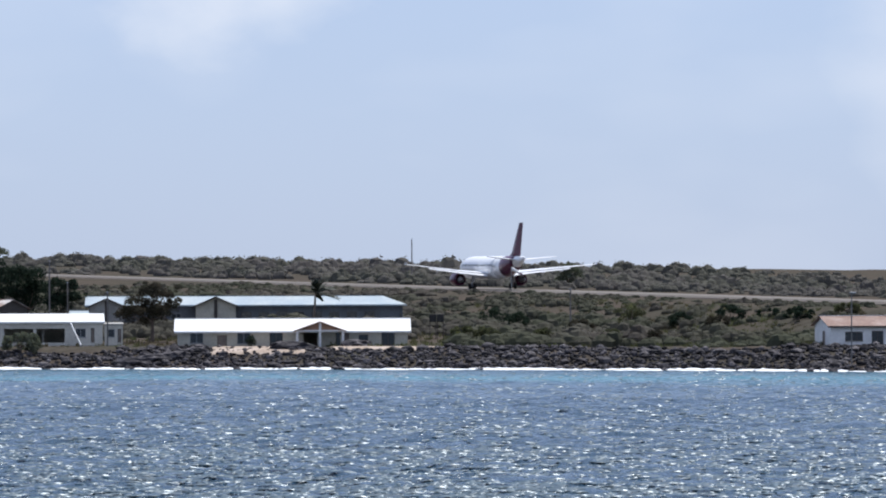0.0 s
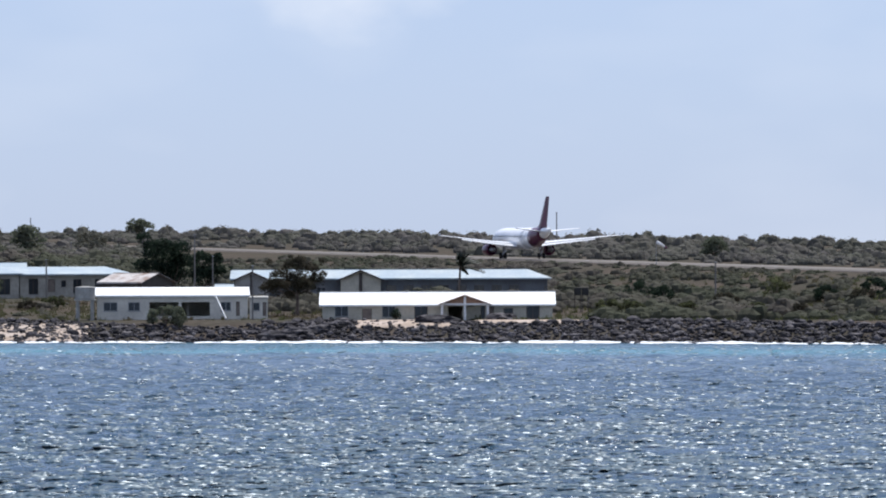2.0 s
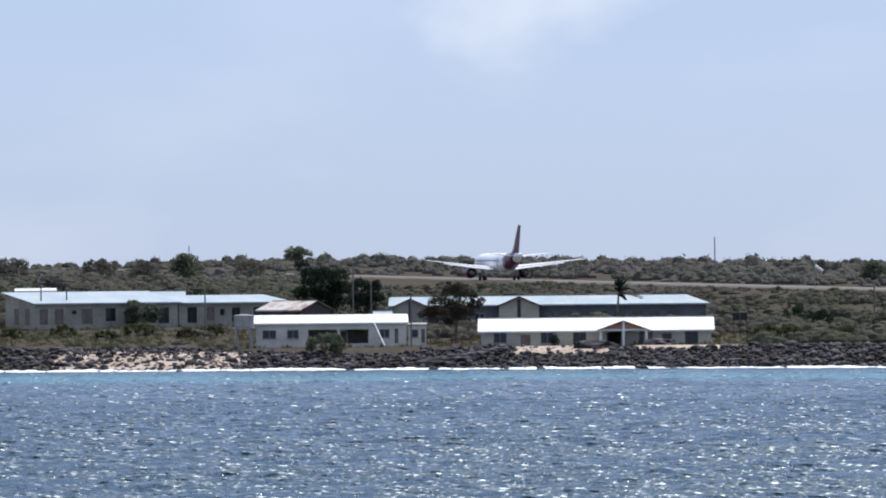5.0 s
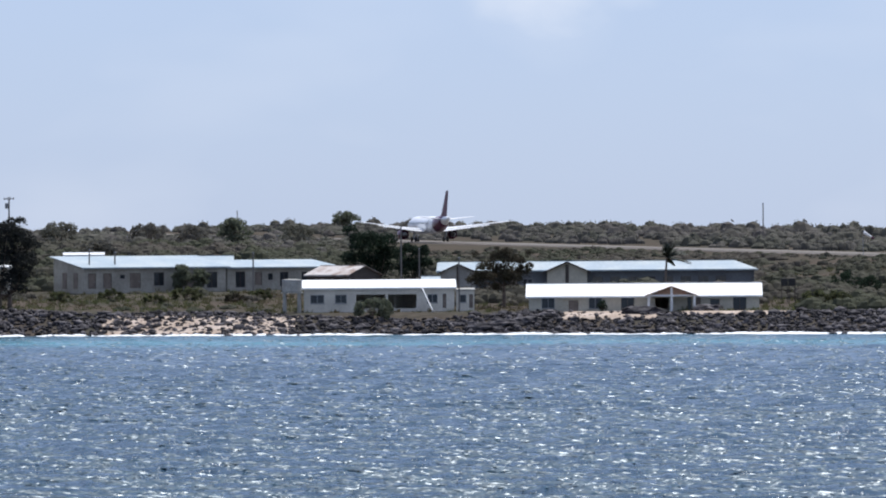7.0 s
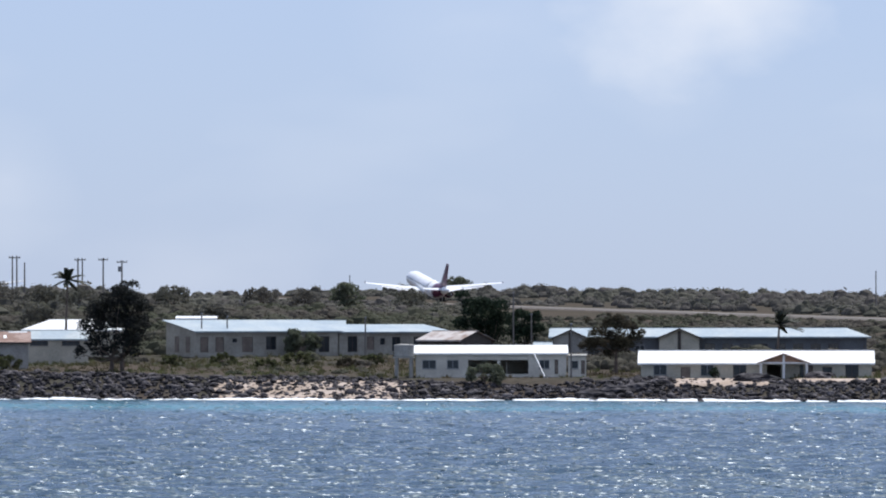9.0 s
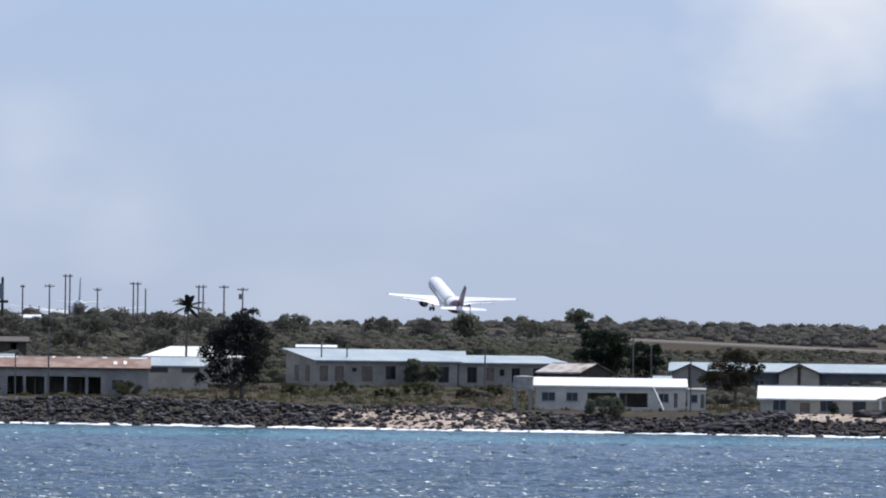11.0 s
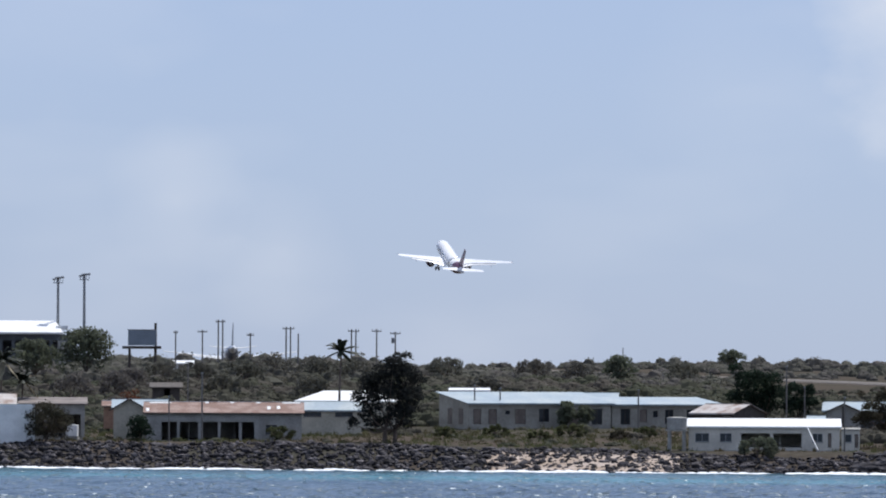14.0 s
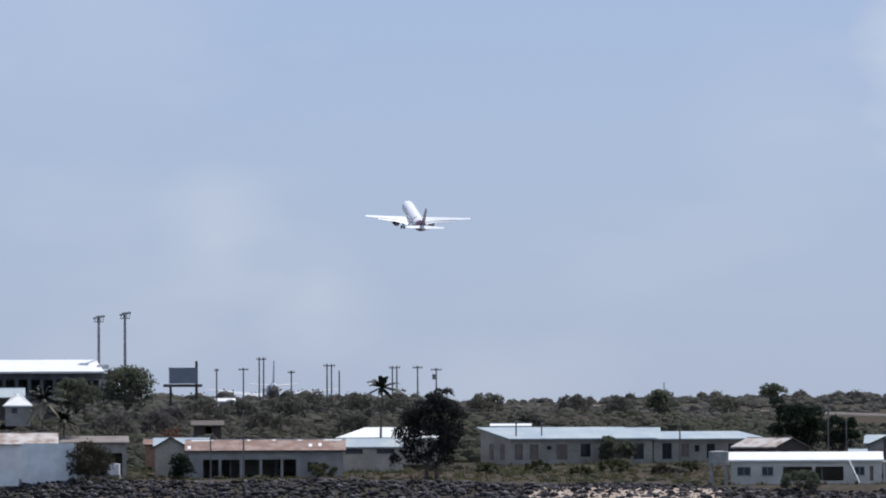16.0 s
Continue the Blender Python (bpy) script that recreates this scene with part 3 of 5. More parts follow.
def house(name, label, b0, b1, d, zb, depth, eave, ridge, wallm, roofm, openings, roof="gable", over=0.5, d2=None, side_right=(), sink=1.2, rooflabel="", clip=0.0):
    """A single-storey house; front left corner at bearing b0, front right at b1; clip draws the ridge in at the right end."""
    p, q = Vector(at(b0, d)), Vector(at(b1, d2 or d))
    length, turn = (q - p).length, math.degrees(math.atan2(q.y - p.y, q.x - p.x))
    h = empty(name, pose(p.x, p.y, zb, 0, 0, turn), label, "house")
    bm = bmesh.new()
    wall_with(bm, length, eave, openings, 0, 0.2)
    box(bm, 0, length, -0.04, depth + 0.04, -sink, -0.002)          # plinth
    part("front_wall", bm, wallm, h)
    for xx in (0.0, length - 0.2):
        bm = bmesh.new()
        box(bm, xx, xx + 0.2, 0.2, depth - 0.2, 0, eave)
        if roof == "gable" and not (clip and xx):
            gable_end(bm, xx, xx + 0.2, depth, eave + 0.002, ridge - 0.08)
        if roof == "shed":
            v = [bm.verts.new(c) for x in (xx, xx + 0.2) for c in ((x, 0, eave + 0.002), (x, depth, eave + 0.002), (x, depth, ridge - 0.06))]
            for f in ((0, 2, 1), (3, 4, 5), (0, 1, 4, 3), (1, 2, 5, 4), (2, 0, 3, 5)):
                bm.faces.new([v[k] for k in f])
        part("side_wall", bm, wallm, h)
    bm = bmesh.new()
    box(bm, 0, length, depth - 0.2, depth, 0, eave if roof != "shed" else ridge - 0.1)
    part("back_wall", bm, wallm, h)
    part("floor", boxed(0.2, length - 0.2, 0.2, depth - 0.2, 0.0, 0.05), M_CONC, h)
    for x in np.arange(6.0, length - 3, 6.5):
        part("partition", boxed(x, x + 0.12, 2.2, depth - 0.2, 0.05, eave - 0.05), wallm, h)
    bm = bmesh.new()
    if roof == "gable":
        k = (ridge - eave) / (depth / 2)
        za, zr, xr = eave - k * over + 0.08, ridge + 0.08, length + over - clip
        for y in (-over, depth + over):
            solid(bm, [(-over, y, za), (length + over, y, za), (xr, depth / 2, zr), (-over, depth / 2, zr)], 0.06)
        if clip:
            solid(bm, [(length + over, -over, za), (length + over, depth + over, za), (xr, depth / 2, zr)], 0.06)
        part("roof", bm, roofm, h, rooflabel)
        bm = bmesh.new()
        box(bm, -over, xr, depth / 2 - 0.15, depth / 2 + 0.15, ridge + 0.07, ridge + 0.13)
        part("ridge_cap", bm, M_ROOF if roofm == M_RUST else roofm, h)
    elif roof == "shed":
        k = (ridge - eave) / depth
        corrugated(bm, -over, length + over, -over, eave - k * over + 0.08, depth + over, ridge + k * over + 0.08, 0.08)
        part("roof", bm, roofm, h, rooflabel)
    elif roof == "hip":
        k = (ridge - eave) / (depth / 2)
        e, z = over, eave - k * over + 0.08
        solid(bm, [(-e, -e, z), (length + e, -e, z), (length - depth / 2, depth / 2, ridge + 0.08), (depth / 2, depth / 2, ridge + 0.08)], 0.06)
        solid(bm, [(length + e, depth + e, z), (-e, depth + e, z), (depth / 2, depth / 2, ridge + 0.08), (length - depth / 2, depth / 2, ridge + 0.08)], 0.06)
        solid(bm, [(length + e, -e, z), (length + e, depth + e, z), (length - depth / 2, depth / 2, ridge + 0.08)], 0.06)
        solid(bm, [(-e, depth + e, z), (-e, -e, z), (depth / 2, depth / 2, ridge + 0.08)], 0.06)
        part("roof", bm, roofm, h, rooflabel)
    bm = bmesh.new()
    kk = {"gable": (ridge - eave) / (depth / 2), "shed": (ridge - eave) / depth, "hip": (ridge - eave) / (depth / 2)}[roof]
    zf = eave - kk * over
    box(bm, -over, length + over, -over - 0.03, -over - 0.002, zf - 0.14, zf + 0.07)
    part("fascia", bm, roofm if roofm != M_RUST else M_DARK, h)
    for o in openings:
        window_in(h, o, 0.0)
    return h, length


# white-roofed house with a gabled porch
W, D, DK = "window", "door", "dark"
house_a, LA = house("seaside_house", "cream single-storey house with white sheet roof and gabled porch", -42.8, -5.8, 845, 2.6, 8.5, 2.4, 3.95, M_WALL, M_ROOF,
                    [(1.7, 3.5, 0.7, 2.2, W), (5.4, 6.7, 0.3, 1.75, D), (8.1, 9.9, 0.6, 2.2, W), (12.5, 14.3, 0.2, 2.2, DK), (17.1, 19.0, 0.1, 2.2, "open"), (21.5, 22.1, 0.2, 2.1, DK),
                     (22.4, 23.3, 0.1, 2.1, D), (24.6, 25.9, 1.0, 1.8, DK), (27.7, 29.5, 0.2, 2.15, DK)], over=0.45)


def porch(h, x0, x1, out, eave, apex):
    xm = (x0 + x1) / 2
    part("porch_floor", boxed(x0 - 0.2, x1 + 0.2, -out - 0.2, -0.05, -1.0, 0.1), M_CONC, h)
    for x in (x0 + 0.15, xm, x1 - 0.15):
        z = eave if x != xm else apex - 0.15
        part("porch_post", boxed(x - 0.16, x + 0.16, -out - 0.05, -out + 0.27, 0.1, z, bevel=0.02), M_WHITE, h)
    bm = bmesh.new()
    for x, s in ((x0, -1), (x1, 1)):
        solid(bm, [(x + s * 0.35, -out - 0.4, eave - 0.12), (x + s * 0.35, 3.2, eave - 0.12), (xm, 3.2, apex), (xm, -out - 0.4, apex)], 0.09)
    part("porch_roof", bm, M_BRICK, h, "brown tiled porch roof")
    bm = bmesh.new()
    for x in (x0 + 0.1, x1 - 0.1):
        v = [bm.verts.new(c) for y in (-out, -out + 0.1) for c in ((x, y, eave - 0.15), (xm, y, eave - 0.15), (xm, y, apex - 0.12))]
        for f in ((0, 1, 2), (5, 4, 3), (0, 3, 4, 1), (1, 4, 5, 2), (2, 5, 3, 0)):
            bm.faces.new([v[i] for i in f])
    part("pediment", bm, M_BRICK, h, "terracotta boarded gable")
    part("porch_beam", boxed(x0 - 0.05, x1 + 0.05, -out - 0.06, -out - 0.004, eave - 0.22, eave - 0.02), M_WHITE, h)


porch(house_a, 16.1, 22.6, 2.6, 2.5, 3.65)

# flat-fronted house with a sloping white roof
house_b, LB = house("bungalow", "pale plastered bungalow with white sloping roof above rocky shore", -79.0, -54.8, 856, 3.22, 8.0, 2.95, 3.95, M_OFFWHITE, M_ROOF,
                    [(0.9, 2.8, 0.85, 2.05, W), (4.3, 5.9, 0.85, 2.05, W), (7.2, 11.2, 0.1, 2.05, "open"), (11.6, 15.5, 0.1, 2.05, "open"), (17.0, 18.4, 0.85, 2.05, W), (19.1, 19.6, 0.1, 2.1, D)], roof="shed", over=0.3)
house_b2, _ = house("annex", "pale plastered flat annex joined to the bungalow", -54.5, -51.6, 856.3, 3.22, 7.0, 2.6, 2.75, M_OFFWHITE, M_CONC, [(0.3, 1.4, 0.85, 1.95, W), (1.8, 2.3, 0.1, 2.0, D)], roof="shed", over=0.1)

# long low building with a gable facing the sea, behind the seaside house
# its wall colour carries the deep shade under the eave
house_c, LC = house("long_hall", "long hall, wall darkened for eave shade, with pale blue-green sheet roof", -57.0, -6.6, 920, 4.75, 11.0, 3.5, 4.65, M_SHADEWALL, M_ROOFB,
                    [(x, x + 1.5, 1.0, 2.4, DK) for x in np.arange(22.5, 42.0, 2.6)] + [(10.0, 11.4, 0.1, 2.2, D), (12.2, 13.6, 0.9, 2.2, W)], over=0.6, clip=3.4)


def gable_wing(host, x0, x1, out, eave, apex, wallm, roofm, post=True):
    """A wing that runs forward to a gable wall."""
    xm = (x0 + x1) / 2
    bm = bmesh.new()
    box(bm, x0, x1, -out, -out + 0.2, -1, eave)
    v = [bm.verts.new(c) for y in (-out, -out + 0.2) for c in ((x0, y, eave + 0.002), (x1, y, eave + 0.002), (xm, y, apex - 0.05))]
    for f in ((0, 1, 2), (5, 4, 3), (0, 3, 4, 1), (1, 4, 5, 2), (2, 5, 3, 0)):
        bm.faces.new([v[i] for i in f])
    box(bm, x0, x0 + 0.2, -out + 0.2, -0.06, -1, eave), box(bm, x1 - 0.2, x1, -out + 0.2, -0.06, -1, eave)
    part("gable_wall", bm, wallm, host)
    bm = bmesh.new()
    for x, s in ((x0, -1), (x1, 1)):
        k = (apex - eave) / (xm - x0)
        solid(bm, [(x + s * 0.6, -out - 0.5, eave - 0.6 * k + 0.08), (x + s * 0.6, 5.0, eave - 0.6 * k + 0.08), (xm, 5.0, apex + 0.08), (xm, -out - 0.5, apex + 0.08)], 0.1)
    part("wing_roof", bm, roofm, host)
    bm = bmesh.new()
    for x, s in ((x0, -1), (x1, 1)):
        k = (apex - eave) / (xm - x0)
        a, b = (x + s * 0.6, -out - 0.52, eave - 0.6 * k), (xm, -out - 0.52, apex + 0.02)
        tube(bm, a, b, 0.13, 0.13, 4)
    part("barge_board", bm, M_DARK, host)
    if post:
        part("corner_post", boxed(xm - 0.25, xm + 0.25, -out - 0.1, -out - 0.003, 0, apex - 0.35), M_DARK, host)


gable_wing(house_c, 15.8, 21.7, 3.0, 3.35, 4.6, M_WALL, M_ROOFB)
gable_wing(house_c, 0.2, 5.2, 3.0, 3.3, 4.4, M_CONC, M_ROOFB)

# long dormitory rows
house_d, LD = house("dormitory", "long cream dormitory with pale blue sheet roof and brown doors", -114.3, -91.5, 935, 5.7, 11.0, 3.3, 4.85, M_WALL2, M_ROOFB,
                    [(0.7, 2.0, 0.1, 2.4, D), (3.2, 4.6, 0.1, 2.4, D), (6.0, 6.8, 1.6, 2.2, DK), (7.6, 9.4, 0.1, 2.4, D), (11.6, 13.3, 0.5, 2.5, DK), (16.6, 18.4, 0.1, 2.4, D), (20.4, 22.2, 0.1, 2.5, DK)], roof="shed", over=0.5, d2=945)
for x in (2.2, 6.2):
    part("side_door", boxed(-0.06, -0.004, x, x + 1.5, 0.1, 2.5), M_DOOR, house_d)
house_d2, _ = house("dormitory", "long cream dormitory with blue-grey sheet roof and dark doors", -91.3, -73.6, 945.5, 5.7, 10.0, 3.15, 4.15, M_WALL2, M_ROOFB,
                    [(1.4, 3.0, 0.1, 2.5, DK), (4.6, 5.8, 0.4, 2.4, D), (6.8, 7.6, 1.2, 2.2, DK), (8.8, 10.2, 0.2, 2.4, DK), (12.4, 14.0, 0.4, 2.4, DK)], roof="shed", over=0.5, d2=953)
# this row's wall is coloured dark for the shade below its eave
house_d3, _ = house("back_row", "far row building with white sheet roof", -117.2, -111.3, 985, 6.4, 8.0, 4.45, 4.75, M_DARK, M_ROOF, [(2.0, 3.0, 1.0, 2.0, DK)], over=0.4)
house("back_row", "far row building with pale blue-grey sheet roof", -98.2, -90.6, 978, 6.2, 8.0, 3.5, 4.3, M_WALL2, M_ROOFB, [(2.0, 3.0, 1.0, 2.0, DK)], over=0.4)
house_e, _ = house("low_house", "low cream house with blue-grey sheet roof and strip windows", -142.0, -131.6, 908, 5.5, 7.0, 2.5, 3.7, M_WALL, M_ROOFB,
                   [(1.0, 3.6, 1.5, 2.2, DK), (5.6, 8.2, 1.5, 2.2, DK)], over=0.3)
house_e2, _ = house("white_roof_house", "cream house with white hipped roof", -142.0, -125.8, 935, 6.4, 8.0, 2.9, 4.3, M_WALL, M_ROOF, [(1.5, 3.0, 1.0, 2.2, W)], roof="hip", over=0.4)
house_g, _ = house("veranda_house", "cream house with rusted sheet roof and shaded veranda", -166.2, -141.2, 884, 3.64, 9.0, 4.05, 5.45, M_CONC, M_RUST,
                   [(2.2, 4.4, 0.1, 2.7, "open"), (4.8, 7.4, 0.1, 2.7, "open"), (7.8, 10.2, 0.1, 2.7, "open"), (10.6, 13.2, 0.1, 2.7, "open"), (13.6, 15.4, 0.1, 2.7, "open"), (17.0, 18.6, 0.9, 2.3, DK)], over=0.4)
house_h, _ = house("gabled_cottage", "cream cottage with pale roof beside the veranda house", -171.4, -162.8, 894.5, 4.0, 7.5, 4.3, 5.4, M_WALL, M_ROOFB, [(5.6, 6.5, 0.1, 2.3, D)], over=0.3)
gable_wing(house_h, 0.0, 4.5, 2.6, 4.2, 5.5, M_WALL, M_ROOFB, post=False)
house_i, _ = house("open_hut", "open-fronted hut with brown sheet roof", -186.3, -176.0, 892, 3.8, 7.0, 5.0, 5.8, M_CONC, M_BROWNROOF, [(0.8, 3.4, 0.5, 3.4, "open"), (4.2, 8.6, 0.2, 3.5, "open")], roof="shed", over=0.4)
house_j, _ = house("corner_house", "white-walled house with brown and white sheet roof", -203.0, -187.2, 886, 3.5, 8.0, 5.2, 6.7, M_WHITE, M_RUSTW, [(1.8, 4.2, 1.2, 2.6, DK)], over=0.3)
house_k, _ = house("shed", "timber shed with weathered rust-white sheet roof", -78.4, -71.8, 911, 5.3, 7.0, 2.55, 3.75, M_DARK, M_RUSTW, [(2.0, 3.2, 0.1, 2.0, D)], over=0.4, d2=906)
house_f, _ = house("coast_house", "white plastered house with rust-streaked sheet roof", 62.1, 76.0, 813, 2.9, 7.5, 2.85, 4.0, M_WHITE, M_RUST,
                   [(2.0, 4.4, 0.8, 2.0, DK), (5.6, 7.2, 0.2, 2.1, DK), (8.4, 10.0, 0.9, 2.1, W)], over=0.5, d2=816.3)
part("side_door", boxed(-0.06, -0.004, 2.6, 3.6, 0.1, 2.1), M_DOOR, house_f)

for x, z0, w in ((17.2, 0.25, 0.5), (18.6, 0.3, 0.45), (19.4, 0.86, 2.6), (12.0, 0.86, 0.5), (8.4, 0.86, 0.5), (15.6, 0.86, 0.7), (0.0, 0.05, 0.45), (0.5, 0.84, 3.0)):
    k = 1.4 / 4.5
    bm = bmesh.new()
    ya, yb = z0 * 4.5, min(4.4, z0 * 4.5 + (1.3 if w < 0.6 else 0.4))
    solid(bm, [(x, ya, 4.17 + k * ya), (x + w, ya, 4.17 + k * ya), (x + w, yb, 4.17 + k * yb), (x, yb, 4.17 + k * yb)], 0.03)
    part("roof_patch", bm, M_ROOF, house_g, "newer white roof sheet")
house("equipment_shed", "small shed with white sheet roof beyond the scrub", -161.9, -158.6, 1400, 13.8, 4.0, 2.4, 3.0, M_WHITE, M_ROOF, [(1.2, 2.4, 0.1, 2.1, D)], over=0.2)


# ---- vegetation ----
def leaf_cloud(rng, lobes, count, size, jitter=0.7):
    """Leaf cards scattered on lumps: lobes are rows of x, y, z, radius. Returns corners of quads."""
    lobes = np.asarray(lobes, float)
    w = lobes[:, 3] ** 2
    k = rng.choice(len(lobes), count, p=w / w.sum())
    d = rng.normal(size=(count, 3))
    d /= np.linalg.norm(d, axis=1)[:, None]
    d[:, 2] = np.where(rng.random(count) < 0.6, np.abs(d[:, 2]), d[:, 2])
    r = lobes[k, 3] * rng.uniform(0.55, 1.08, count)
    c = lobes[k, :3] + d * r[:, None] * (1, 1, 0.85)
    n = d + rng.normal(size=(count, 3)) * jitter
    n /= np.linalg.norm(n, axis=1)[:, None]
    a = np.cross(n, rng.normal(size=(count, 3)))
    a /= np.linalg.norm(a, axis=1)[:, None] + 1e-9
    b = np.cross(n, a)
    s = size * rng.uniform(0.5, 1.3, count)[:, None]
    return np.stack([c - a * s, c - b * s * 0.55, c + a * s, c + b * s * 0.55], 1)


def lumps(rng, width, height, n, base=0.25, squat=0.7):
    """Lobes that fill an uneven dome up to its height and width."""
    out = []
    low, r0 = height * base, min(width, height) * 0.5
    for i in range(n):
        r = r0 * rng.uniform(0.28, 0.58)
        e = (i + 0.5) / n                                   # from the top down
        a = i * 2.4 + rng.uniform(-0.5, 0.5)
        q = min(1.0, 0.25 + 1.05 * e ** 0.5) * rng.uniform(0.75, 1.0) if i else 0.15
        z = low + r * squat + max(0.0, height - low - (1 + squat) * r) * (1 - e ** 1.25) * rng.uniform(0.86, 1.0)
        out.append((math.cos(a) * q * max(0.1, width / 2 - r), math.sin(a) * q * max(0.1, width / 2 - r), z, r))
    return out


def quads_mesh(name, q, material):
    v = q.reshape(-1, 3)
    return sheet(name, v, np.arange(len(v)).reshape(-1, 4), material)


def tree(name, label, b, d, z, width, height, material, count=1500, leaf=0.28, lean=0.0, seed=1, base=0.3, trunks=1, category="tree", n=14, lobes=(), jitter=0.55):
    """Tapered trunk with limbs and a ragged crown; lobes, where given, are rows of offset, height and radius."""
    rng = np.random.default_rng(seed)
    x, y = at(b, d)
    ground_z = float(land(x, y))
    height, z = height + z - ground_z, ground_z
    t = empty(name, pose(x, y, z), label, category)
    lob = lumps(rng, width, height, n, base, 0.2 if category == "bush" else 0.7)
    if lobes:
        lob = [(dx + rng.uniform(-0.3, 0.3), rng.uniform(-0.35, 0.35) * width / 2, top - z, r) for dx, top, r in lobes]
        lob += [(dx + rng.normal() * 0.8 * r, dy + rng.normal() * 0.5 * r, top + rng.normal() * 0.7 * r, r * rng.uniform(0.3, 0.5)) for dx, dy, top, r in lob for _ in range(2)]
    for k in range(trunks):
        bm = bmesh.new()
        x0 = (k - (trunks - 1) / 2) * width * 0.16
        fork = Vector((x0 + lean * 0.4, 0, height * max(base, 0.15) + 0.2))
        r = 0.028 * height + 0.05
        tube(bm, (x0, 0, -0.4), fork, r, r * 0.7, 8)
        for q in lob[k::trunks][:7]:
            mid = fork.lerp(Vector(q[:3]), 0.5) + Vector((0, 0, -0.08 * height))
            tube(bm, fork, mid, r * 0.5, r * 0.32, 6)
            tube(bm, mid, q[:3], r * 0.32, r * 0.1, 5)
        part("trunk", bm, M_BARK, t)
    c = quads_mesh("crown", leaf_cloud(rng, lob, count, leaf, jitter), material)
    c.parent = t
    return t


tree("broad_tree", "dense dark green tree behind the bungalow", -66.8, 930, 4.9, 9.0, 10.0, M_LEAF_DARK, 5600, 0.24, seed=11, base=0.2,
     lobes=[(-3.0, 12.8, 1.6), (-1.5, 11.6, 2.8), (-1.0, 13.0, 1.4), (0.9, 12.3, 1.9), (-4.6, 10.2, 1.2), (-2.5, 9.6, 2.2), (1.5, 10.0, 2.3), (0.0, 8.4, 2.4)])
tree("broad_tree", "smaller dark green tree beside the dense tree", -61.4, 926, 4.9, 5.0, 7.6, M_LEAF_DARK, 2600, 0.24, seed=12, base=0.2,
     lobes=[(-0.6, 10.9, 1.7), (0.8, 10.6, 1.4), (1.9, 11.4, 0.8), (0.9, 8.9, 1.6), (-1.0, 8.6, 1.8), (2.0, 9.4, 1.0)])
tree("thin_tree", "brownish thin-crowned tree between the houses", -46.8, 868, 3.1, 8.8, 8.4, M_LEAF_BROWN, 9500, 0.16, seed=13, base=0.35, jitter=0.7,
     lobes=[(-2.4, 8.6, 1.6), (-0.5, 10.0, 1.5), (0.6, 10.8, 1.0), (1.5, 9.5, 1.5), (2.8, 8.2, 1.2), (-3.9, 7.5, 1.2), (-2.5, 7.0, 1.7), (0.0, 7.8, 1.9), (1.2, 7.0, 1.4), (-4.6, 7.0, 0.8)])
tree("casuarina_tree", "tall dark brown-green tree by the shore", -127.0, 872, 3.6, 9.0, 11.6, M_LEAF_CASUARINA, 12000, 0.21, seed=14, base=0.1, trunks=2,
     lobes=[(0.0, 13.0, 2.9), (2.2, 15.6, 1.0), (2.5, 12.9, 2.2), (-2.9, 11.8, 2.0), (-3.6, 9.4, 2.1), (-5.3, 6.2, 1.0), (0.0, 9.7, 3.3), (3.2, 9.7, 2.1), (1.4, 7.2, 2.3), (-1.1, 6.1, 1.6), (-3.2, 7.2, 1.3), (4.0, 12.1, 1.3), (0.7, 14.6, 1.5)])
tree("creeper_bush", "olive green bush against the dormitory wall", -98.6, 939, 5.2, 3.6, 4.7, M_LEAF_MID, 1500, 0.25, seed=15, base=0.15, category="bush", n=8)
tree("creeper_bush", "olive green bush against the dormitory wall", -95.6, 939, 5.2, 3.4, 4.0, M_LEAF_MID, 1400, 0.25, seed=16, base=0.15, category="bush", n=8)
tree("shore_bush", "rounded olive bush before the bungalow", -67.9, 844.5, 1.2, 6.8, 4.0, M_LEAF_MID, 3400, 0.18, seed=17, base=0.0, category="bush", n=20)
tree("round_tree", "round-topped tree on the skyline", -72.2, 1700, 14.6, 9.0, 7.4, M_LEAF_MID, 1500, 0.36, seed=18, base=0.35, n=12)
tree("dark_bush_tree", "dull olive dense tree amid the scrub", -90.1, 1300, 12.2, 8.4, 6.6, M_LEAF_MID, 1300, 0.40, seed=19, base=0.1, n=12)
tree("dark_bush_tree", "dull olive dense bush beyond the runway", 20.2, 1190, 10.6, 6.8, 5.2, M_LEAF_MID, 1700, 0.28, seed=20, base=0.0, category="bush", n=12)
tree("olive_shrub", "pale olive shrub beside the seaside house", 3.4, 851, 2.8, 5.2, 3.0, M_LEAF_GREEN, 1600, 0.2, seed=21, base=0.08, category="bush", n=12)
tree("olive_shrub", "pale olive shrub beside the seaside house", 7.2, 854, 2.8, 4.6, 2.8, M_LEAF_GREEN, 1300, 0.2, seed=22, base=0.08, category="bush", n=12)
tree("round_tree", "dull olive round tree before the terminal", -175.8, 1250, 12.4, 13.0, 12.0, M_LEAF_MID, 4200, 0.36, seed=23, base=0.15, n=18)
tree("round_tree", "dull green tree before the terminal", -184.0, 1260, 12.4, 13.0, 9.0, M_LEAF_MID, 2400, 0.40, seed=24, base=0.1, n=14)
tree("leafy_bush", "tall dull green bush by the white wall", -182.2, 878, 3.4, 8.6, 6.4, M_LEAF_BROWN, 3600, 0.2, seed=25, base=0.08, category="bush", n=16)
tree("leafy_bush", "dark green bush before the veranda house", -167.1, 878, 3.4, 4.4, 4.4, M_LEAF_DARK, 1500, 0.2, seed=26, base=0.08, category="bush", n=10)
